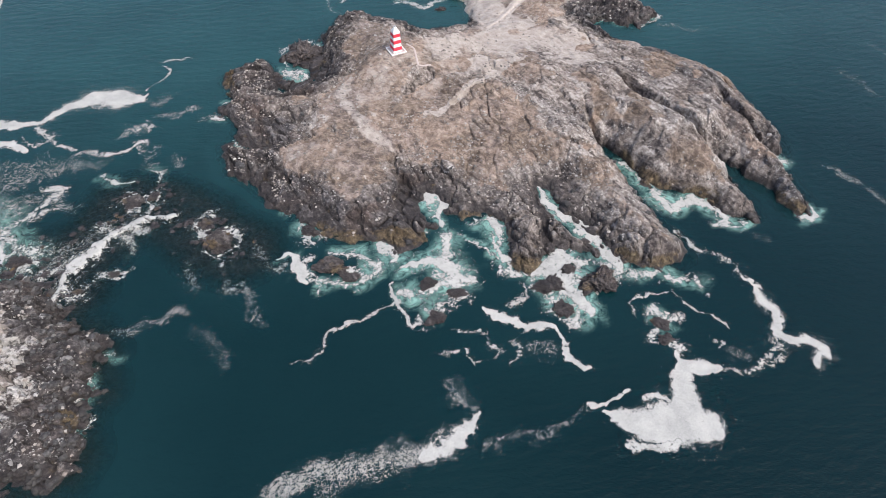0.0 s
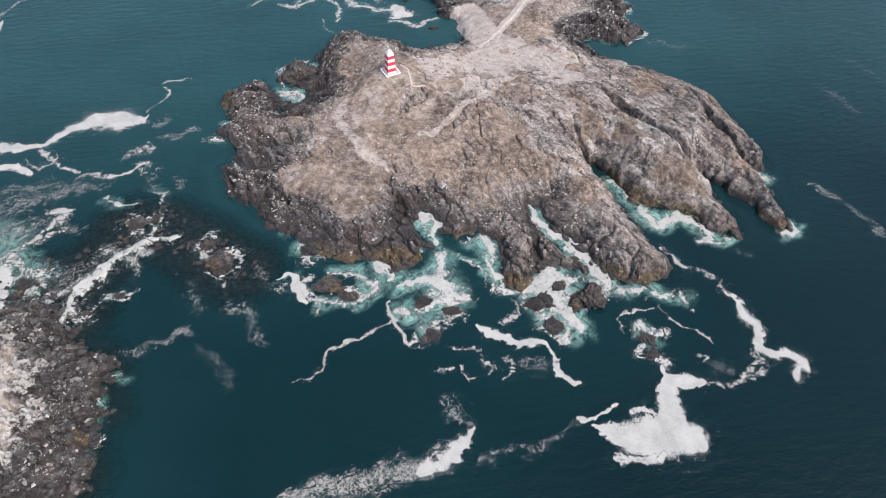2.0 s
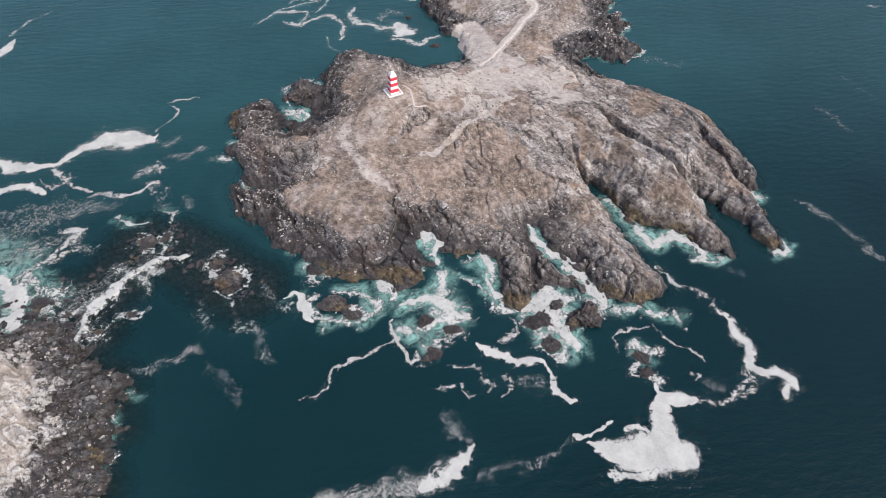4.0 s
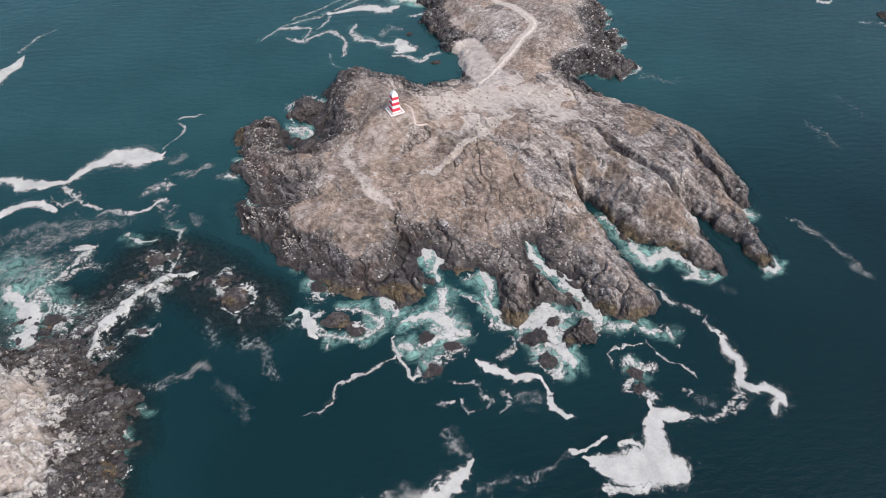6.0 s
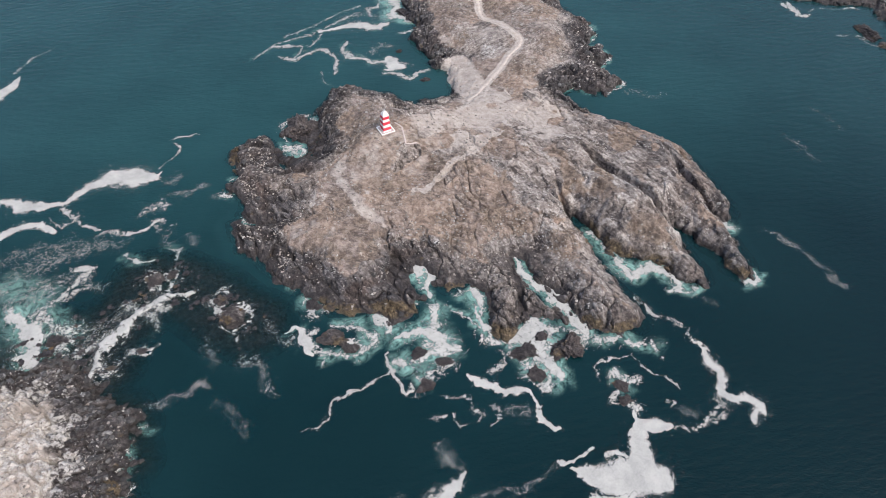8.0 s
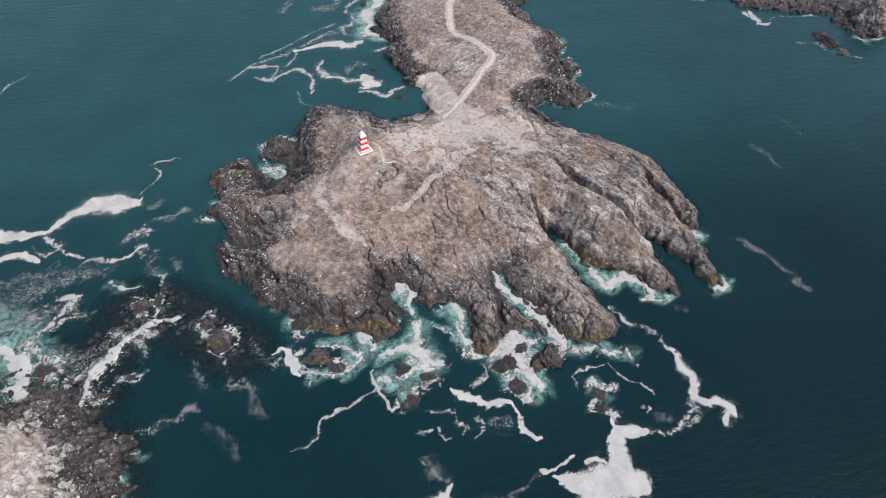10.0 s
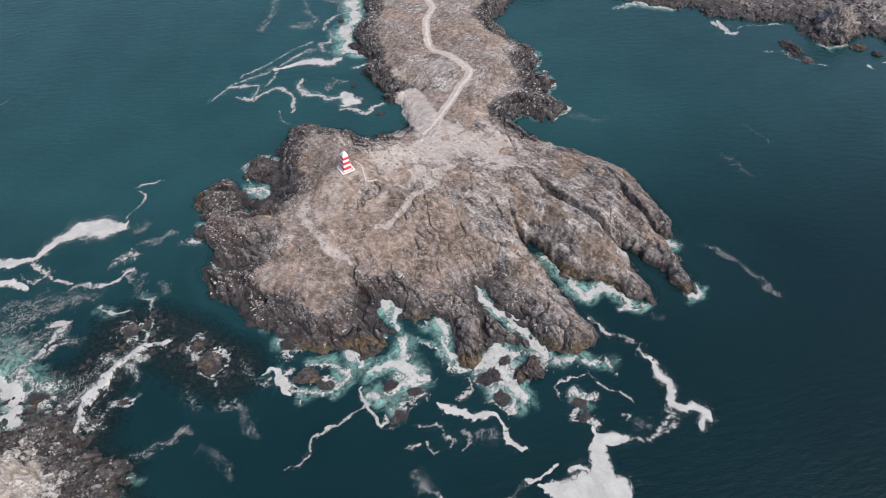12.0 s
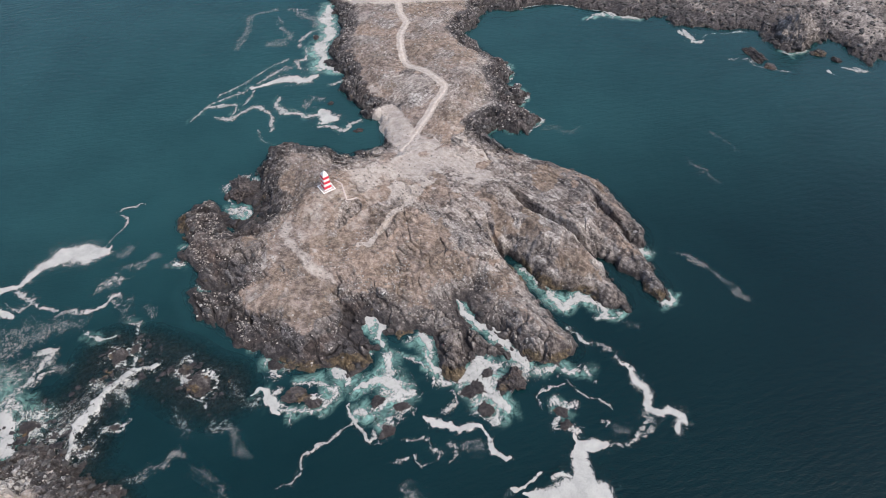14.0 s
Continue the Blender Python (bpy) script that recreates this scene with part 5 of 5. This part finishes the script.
def sea_rock(x, y, rx, ry, high, turn, seed, label, material=ROCK, name="sea_rock", rough=1.0):
    mesh = rock_mesh(name, seed, 5, 1.0, 0.6)
    mesh.materials.append(material)
    for v in mesh.vertices:
        p = v.co
        lump = noise.fractal(Vector((p.x * rx, p.y * ry, p.z * high)) * 0.55 + Vector((seed * 3.1, 0, 0)), 0.7, 2.0, 5)
        crag = noise.cell(Vector((p.x * rx, p.y * ry, p.z * high)) * 0.8) - 0.5
        ridge = abs(noise.noise(Vector((p.x * rx + 0.8 * p.y * ry, p.y * ry * 1.6, p.z * high)) * 0.9 + Vector((0, seed * 2.7, 0))))
        v.co = Vector((p.x * rx, p.y * ry, p.z * high)) * (1 + rough * (0.16 * lump + 0.05 * crag - 0.16 * max(0, 0.22 - ridge) / 0.22))
    mesh.polygons.foreach_set("use_smooth", np.zeros(len(mesh.polygons), bool))
    ob = new(name, mesh)
    ob.matrix_basis = pose(x, y, -0.15 * high, 0, 0, turn)
    if rx < 8 and y < 215:
        start = seed * 1.7
        ring = [(x + (rx + 0.5) * math.cos(a) * math.cos(radians(turn)) - (ry + 0.5) * math.sin(a) * math.sin(radians(turn)), y + (rx + 0.5) * math.cos(a) * math.sin(radians(turn)) + (ry + 0.5) * math.sin(a) * math.cos(radians(turn)), 0.5 + 0.35 * math.sin(3 * a)) for a in (start + 0.5 * k for k in range(9))]
        foam_sheet("wash", 0.55, ring)
    return tagged(ob, label, "rock", "rocks in the surf")


BROWN, AWASH, GOLD = "brown rounded sea rock with surf round its foot", "dark wet rock awash in the swell", "rock covered with golden brown weed in the surf"
sea_rock(24.7, 97.1, 3.9, 3.3, 1.1, 20, 3, AWASH, AWASH_ROCK)
sea_rock(36.3, 98.4, 4.4, 5.2, 2.7, -25, 4, BROWN)
sea_rock(27.5, 90.2, 2.9, 2.3, 1.2, 30, 5, AWASH, AWASH_ROCK)
sea_rock(30.0, 102.0, 2.4, 1.5, 0.9, 10, 33, AWASH, AWASH_ROCK)
sea_rock(-3.1, 97.6, 3.0, 2.1, 0.9, 10, 6, AWASH, AWASH_ROCK)
sea_rock(-1.5, 87.8, 2.7, 2.3, 0.9, 60, 7, AWASH, AWASH_ROCK)
sea_rock(3.3, 94.9, 2.4, 1.8, 0.55, 0, 8, AWASH, AWASH_ROCK)
sea_rock(-27.2, 102.4, 5.0, 3.3, 1.6, -20, 9, GOLD, GOLD_ROCK)
sea_rock(-21.5, 99.5, 2.6, 1.8, 1.0, -15, 10, GOLD, GOLD_ROCK)
sea_rock(48.3, 86.6, 2.8, 1.9, 0.6, -20, 11, AWASH, AWASH_ROCK)
sea_rock(49.0, 82.2, 2.3, 1.6, 0.6, 10, 12, AWASH, AWASH_ROCK)
sea_rock(-33.0, 114.0, 3.2, 1.8, 1.0, -25, 35, AWASH, AWASH_ROCK)
sea_rock(-54.9, 109.9, 4.4, 3.6, 1.5, 25, 13, GOLD, GOLD_ROCK)
sea_rock(-60.0, 116.5, 2.4, 1.8, 0.9, 40, 14, GOLD, GOLD_ROCK)
sea_rock(-80.4, 124.5, 3.2, 2.9, 1.0, 0, 15, GOLD, GOLD_ROCK)
sea_rock(-76.2, 126.4, 2.0, 1.7, 0.8, 70, 16, GOLD, GOLD_ROCK)
sea_rock(-101.9, 103.7, 2.6, 2.1, 1.2, 0, 18, AWASH, AWASH_ROCK)
sea_rock(-84.1, 94.9, 1.6, 1.0, 0.7, 15, 19, GOLD, GOLD_ROCK)
sea_rock(-77.4, 100.1, 1.9, 1.2, 0.5, 15, 20, AWASH, AWASH_ROCK)
sea_rock(187.2, 253.5, 3.4, 8.4, 2.6, 12, 21, BROWN)
sea_rock(190.6, 243.4, 2.8, 3.2, 1.5, 25, 22, GOLD, GOLD_ROCK)
sea_rock(218.6, 250.2, 3.4, 4.4, 1.8, 40, 23, GOLD, GOLD_ROCK)
sea_rock(223.8, 243.6, 2.2, 3.4, 1.3, 35, 24, AWASH, AWASH_ROCK)
sea_rock(210.5, 263.0, 11.5, 12.0, 15.0, 15, 25, "tall grey rock dome standing at the bay shore", DOME_ROCK, rough=0.35)
sea_rock(-46.0, 193.0, 6.6, 8.4, 4.0, 20, 26, "brown rock stack cut off by a surf channel")
sea_rock(-3.8, 261.9, 2.2, 2.2, 1.0, 0, 27, AWASH, AWASH_ROCK)
sea_rock(-11.7, 276.9, 2.4, 2.2, 1.0, 0, 28, AWASH, AWASH_ROCK)
sea_rock(-10.3, 274.7, 4.7, 2.4, 1.6, -35, 41, AWASH, AWASH_ROCK)
sea_rock(-11.9, 244.6, 1.5, 1.4, 0.9, -20, 42, AWASH, AWASH_ROCK)
sea_rock(-17.1, 299.0, 1.6, 2.2, 1.0, 0, 43, AWASH, AWASH_ROCK)
sea_rock(-1.1, 223.6, 2.4, 1.3, 0.8, 10, 29, AWASH, AWASH_ROCK)

boulder_meshes = [rock_mesh("boulder", 100 + n, 3, 0.7) for n in range(6)]
for mesh in boulder_meshes:
    mesh.materials.append(BOULDER)


def scatter(count, seed, box, relief, fits, sizes, label, group):
    rng = np.random.RandomState(seed)
    x, y = rng.uniform(box[0], box[2], count * 30), rng.uniform(box[1], box[3], count * 30)
    z, soil, dust = relief(x, y)[:3]
    good = np.flatnonzero(fits(x, y, z, soil, dust))[:count]
    for n in good:
        s = sizes[0] + (sizes[1] - sizes[0]) * rng.uniform() ** 2.2
        ob = new("boulder", boulder_meshes[rng.randint(6)])
        turn = Matrix.Diagonal((s * rng.uniform(0.8, 1.3), s * rng.uniform(0.7, 1.1), s * rng.uniform(0.7, 1.1), 1))
        ob.matrix_basis = pose(x[n], y[n], z[n] + 0.12 * s, 0, 0, rng.uniform(0, 360)) @ turn
        tagged(ob, label, "boulder", group)


scatter(70, 1, (-112, 46, -66, 98), islet_relief, lambda x, y, z, s, d: (z > 0.3) & (z < 4.5) & (d < 0.2), (0.5, 1.5), "grey angular boulder on the bird-whitened islet", "boulders on the islet")
scatter(65, 2, (-70, 100, 98, 215), headland_relief, lambda x, y, z, s, d: (z > 0.4) & (z < 6) & (s < 0.25) & (d < 0.2), (0.35, 1.2), "grey angular boulder on the rocky shore", "boulders on the headland shore")
scatter(50, 3, (-16, 215, 76, 330), headland_relief, lambda x, y, z, s, d: (z > 0.2) & (z < 3.0) & (d < 0.2), (0.6, 1.8), "dark angular boulder on the neck's shore", "boulders along the neck")
scatter(55, 4, (100, 235, 260, 320), headland_relief, lambda x, y, z, s, d: (z > 0.1) & (z < 4.5), (0.6, 1.6), "dark boulder on the bay shore", "boulders along the bay")


def loose_stones(name, count, seed, box, relief, fits, sizes, label, lumpy=None):
    """Small stones, each a many-sided lump, joined."""
    rng = np.random.RandomState(seed)
    x, y = rng.uniform(box[0], box[2], count * 4), rng.uniform(box[1], box[3], count * 4)
    z, soil, dust = relief(x, y)[:3]
    good = np.flatnonzero(fits(x, y, z, soil, dust, rng.uniform(size=len(x))))[:count]
    n = len(good)
    shape = np.array([(1, 0, 0), (0, 1, 0), (-1, 0, 0), (0, -1, 0), (0, 0, 0.8), (0, 0, -0.5)], float)
    faces = np.array([(0, 1, 4), (1, 2, 4), (2, 3, 4), (3, 0, 4), (1, 0, 5), (2, 1, 5), (3, 2, 5), (0, 3, 5)])
    if lumpy:
        bm = bmesh.new()
        bmesh.ops.create_icosphere(bm, subdivisions=1, radius=1.0)
        bm.verts.ensure_lookup_table()
        shape = np.array([tuple(v.co) for v in bm.verts]) * (1, 1, 0.75)
        faces = np.array([[v.index for v in f.verts] for f in bm.faces])
        bm.free()
    corners = len(shape)
    size = sizes[0] + (sizes[1] - sizes[0]) * rng.uniform(size=n) ** 2.5
    turn = rng.uniform(0, 2 * np.pi, n)
    p = shape[None] * size[:, None, None] * rng.uniform(0.7, 1.2, (n, corners, 3)) * rng.uniform(0.7, 1.3, (n, 1, 3))
    px = p[..., 0] * np.cos(turn)[:, None] - p[..., 1] * np.sin(turn)[:, None]
    py = p[..., 0] * np.sin(turn)[:, None] + p[..., 1] * np.cos(turn)[:, None]
    points = np.stack([px + x[good][:, None], py + y[good][:, None], p[..., 2] + z[good][:, None] + 0.1 * size[:, None]], -1).reshape(-1, 3)
    faces = (faces[None] + corners * np.arange(n)[:, None, None]).reshape(-1, 3)
    mesh = bpy.data.meshes.new(name)
    mesh.from_pydata(points.tolist(), [], faces.tolist())
    mesh.materials.append(lumpy or STONE)
    return tagged(new(name, mesh), label, "stones", kind="stuff")


loose_stones("islet_rubble", 900, 15, (-116, 46, -66, 98), islet_relief, lambda x, y, z, s, d, r: (z > 0.1) & (z < 4.5) & (d < 0.2), (0.22, 1.0), "broken grey rock rubble on the islet", BOULDER)
loose_stones("shore_rubble", 900, 16, (-70, 100, 98, 215), headland_relief, lambda x, y, z, s, d, r: (z > 0.2) & (z < 4) & (s < 0.3) & (d < 0.2) & (r < 0.12 + smooth(y, 140, 160) * smooth(x, 40, 60)), (0.3, 1.1), "broken grey rock rubble along the shore", BOULDER)
loose_stones("neck_rubble", 900, 17, (-16, 215, 76, 335), headland_relief, lambda x, y, z, s, d, r: (z > 0.1) & (z < 2.6) & (d < 0.2), (0.4, 1.5), "dark rock rubble along the neck's shore", BOULDER)
loose_stones("bay_rubble", 1200, 18, (90, 235, 300, 325), headland_relief, lambda x, y, z, s, d, r: (z > 0.1) & (z < 5), (0.35, 1.3), "dark boulder rubble along the bay", BOULDER)
loose_stones("reef_rubble", 260, 19, (-112, 92, -46, 132), reef_relief, lambda x, y, z, s, d, r: (z > -0.35), (0.3, 1.1), "dark wet rubble on the reef", REEF)


loose_stones("loose_stones", 9000, 5, (-70, 102, 98, 215), headland_relief, lambda x, y, z, s, d, r: (z > 1.4) & (r < 1.05 - 0.95 * d) & (r < 1.3 - 1.2 * smooth(x * 0.85 + y * 0.53, 100, 114)) & (r < 0.12 + 0.88 * smooth(layers(x / 9, y / 9, 3, 99), 0.0, 0.5)), (0.1, 0.55), "small grey and white stones strewn over the headland")
loose_stones("neck_stones", 3000, 6, (-12, 215, 76, 345), headland_relief, lambda x, y, z, s, d, r: (z > 0.8) & (d < 0.45), (0.15, 0.65), "small grey stones strewn over the neck")
loose_stones("islet_stones", 900, 7, (-115, 46, -66, 98), islet_relief, lambda x, y, z, s, d, r: z > 0.6, (0.12, 0.6), "small pale stones on the islet")


# ---- tracks ----
def ribbon(name, line, width, lift, material, label, seed, category="path", kind="structure", wander=0.35, angular=False):
    """A worn way laid on the ground."""
    rows, bends = [], []
    pts = [Vector((x, y)) for x, y in line]
    for i in range(len(pts) - 1):
        a, b, c, d = pts[max(i - 1, 0)], pts[i], pts[i + 1], pts[min(i + 2, len(pts) - 1)]
        for k in range(steps := max(2, int((c - b).length / 0.7))):
            t = k / steps
            if angular:
                bends.append(b.lerp(c, t))
                continue
            bends.append(0.5 * ((2 * b) + (c - a) * t + (2 * a - 5 * b + 4 * c - d) * t * t + (3 * b - a - 3 * c + d) * t**3))
    bends.append(pts[-1])
    for i, p in enumerate(bends):
        ahead = (bends[min(i + 1, len(bends) - 1)] - bends[max(i - 1, 0)]).normalized()
        side = Vector((-ahead.y, ahead.x))
        left, right = (width / 2 * (1 + wander * noise.noise(Vector((i * 0.23, seed + k, 0)))) for k in (0, 9))
        rows.append([p + side * (left + (-right - left) * j / 4) for j in range(5)])
    xy = np.array([[tuple(q) for q in row] for row in rows])
    z = headland_relief(xy[..., 0], xy[..., 1])[0]
    z = np.maximum(z, (z.max(1, keepdims=True) + z) / 2) + lift
    bm = bmesh.new()
    grid = [[bm.verts.new((*xy[i, j], z[i, j] - (0.22 if j in (0, 4) else 0))) for j in range(5)] for i in range(len(rows))]
    for i in range(len(rows) - 1):
        for j in range(4):
            bm.faces.new((grid[i][j], grid[i + 1][j], grid[i + 1][j + 1], grid[i][j + 1])).smooth = True
    mesh = bpy.data.meshes.new(name)
    bm.to_mesh(mesh)
    bm.free()
    mesh.materials.append(material)
    return tagged(new(name, mesh), label, category, kind=kind)


ribbon("road_dirt_track", cart_track, 1.7, 0.14, TRACK, "pale dusty cart track winding along the neck", 1, "track")
ribbon("pavement_tower_path", tower_path, 0.6, 0.2, CONCRETE, "pale narrow concrete footpath to the light tower", 3, "footpath", wander=0.1, angular=True)


# ---- the light tower ----
def part(name, bm, material, parent, label=""):
    mesh = bpy.data.meshes.new(name)
    bmesh.ops.recalc_face_normals(bm, faces=bm.faces)
    bm.to_mesh(mesh)
    bm.free()
    mesh.materials.append(material)
    ob = new(name, mesh)
    ob.parent = parent
    return tagged(ob, label) if label else ob


def frustum(low, high, z0, z1, bevel=0.03, bm=None, at=(0, 0), long=1.0):
    """A square block that narrows upwards, with worn edges."""
    bm = bm or bmesh.new()
    rings = [[bm.verts.new((at[0] + sx * h, at[1] + sy * h * long, z)) for sx, sy in ((-1, -1), (1, -1), (1, 1), (-1, 1))] for h, z in ((low / 2, z0), (high / 2, z1))]
    faces = [bm.faces.new(rings[0][::-1]), bm.faces.new(rings[1])]
    for k in range(4):
        faces.append(bm.faces.new((rings[0][k], rings[0][(k + 1) % 4], rings[1][(k + 1) % 4], rings[1][k])))
    if bevel:
        bmesh.ops.bevel(bm, geom=list({e for f in faces for e in f.edges}), offset=bevel, segments=1, affect="EDGES")
    return bm


def side_at(z):
    return 2.75 - 0.75 * (z - 0.5) / 6.4


def light_tower():
    base = new("light_tower")
    base.matrix_basis = pose(TOWER[0], TOWER[1], 11.2, 0, 0, 27)
    part("plinth", frustum(4.9, 4.7, -0.9, 0.4, 0.05), CONCRETE, base, "pale square concrete plinth")
    kerb = bmesh.new()
    for sx, sy, wide, deep in ((0, 1, 4.9, 0.3), (0, -1, 4.9, 0.3), (1, 0, 0.3, 4.3), (-1, 0, 0.3, 4.3)):
        frustum(wide, wide, 0.404, 0.62, 0.03, kerb, (sx * 2.3, sy * 2.3), deep / wide)
    part("kerb", kerb, WHITE, base, "white kerb round the plinth")
    part("shaft", frustum(side_at(0.4), side_at(6.9), 0.404, 6.9, 0.04), WHITE, base, "white tapering square shaft")
    for low, high in ((1.0, 2.1), (3.15, 4.2), (5.2, 6.2)):
        part("band", frustum(side_at(low) + 0.05, side_at(high) + 0.05, low, high, 0.02), RED, base, "red painted band")
    part("roof", frustum(side_at(6.9), 0.5, 6.904, 8.1, 0.02), WHITE, base, "white pyramid roof")
    lantern = part("lantern", frustum(0.4, 0.34, 8.104, 8.5, 0.03), METAL, base, "small grey signal lantern")
    part("cap", frustum(0.46, 0.2, 8.504, 8.6, 0.02), METAL, lantern)
    door = bmesh.new()
    frustum(0.85, 0.85, 0.41, 2.2, 0.02, door, (0.35, side_at(1.2) / 2), 0.12)
    part("door", door, METAL, base, "small grey metal door")
    return tagged(base, "small square light tower with red and white bands", "lighthouse")


light_tower()
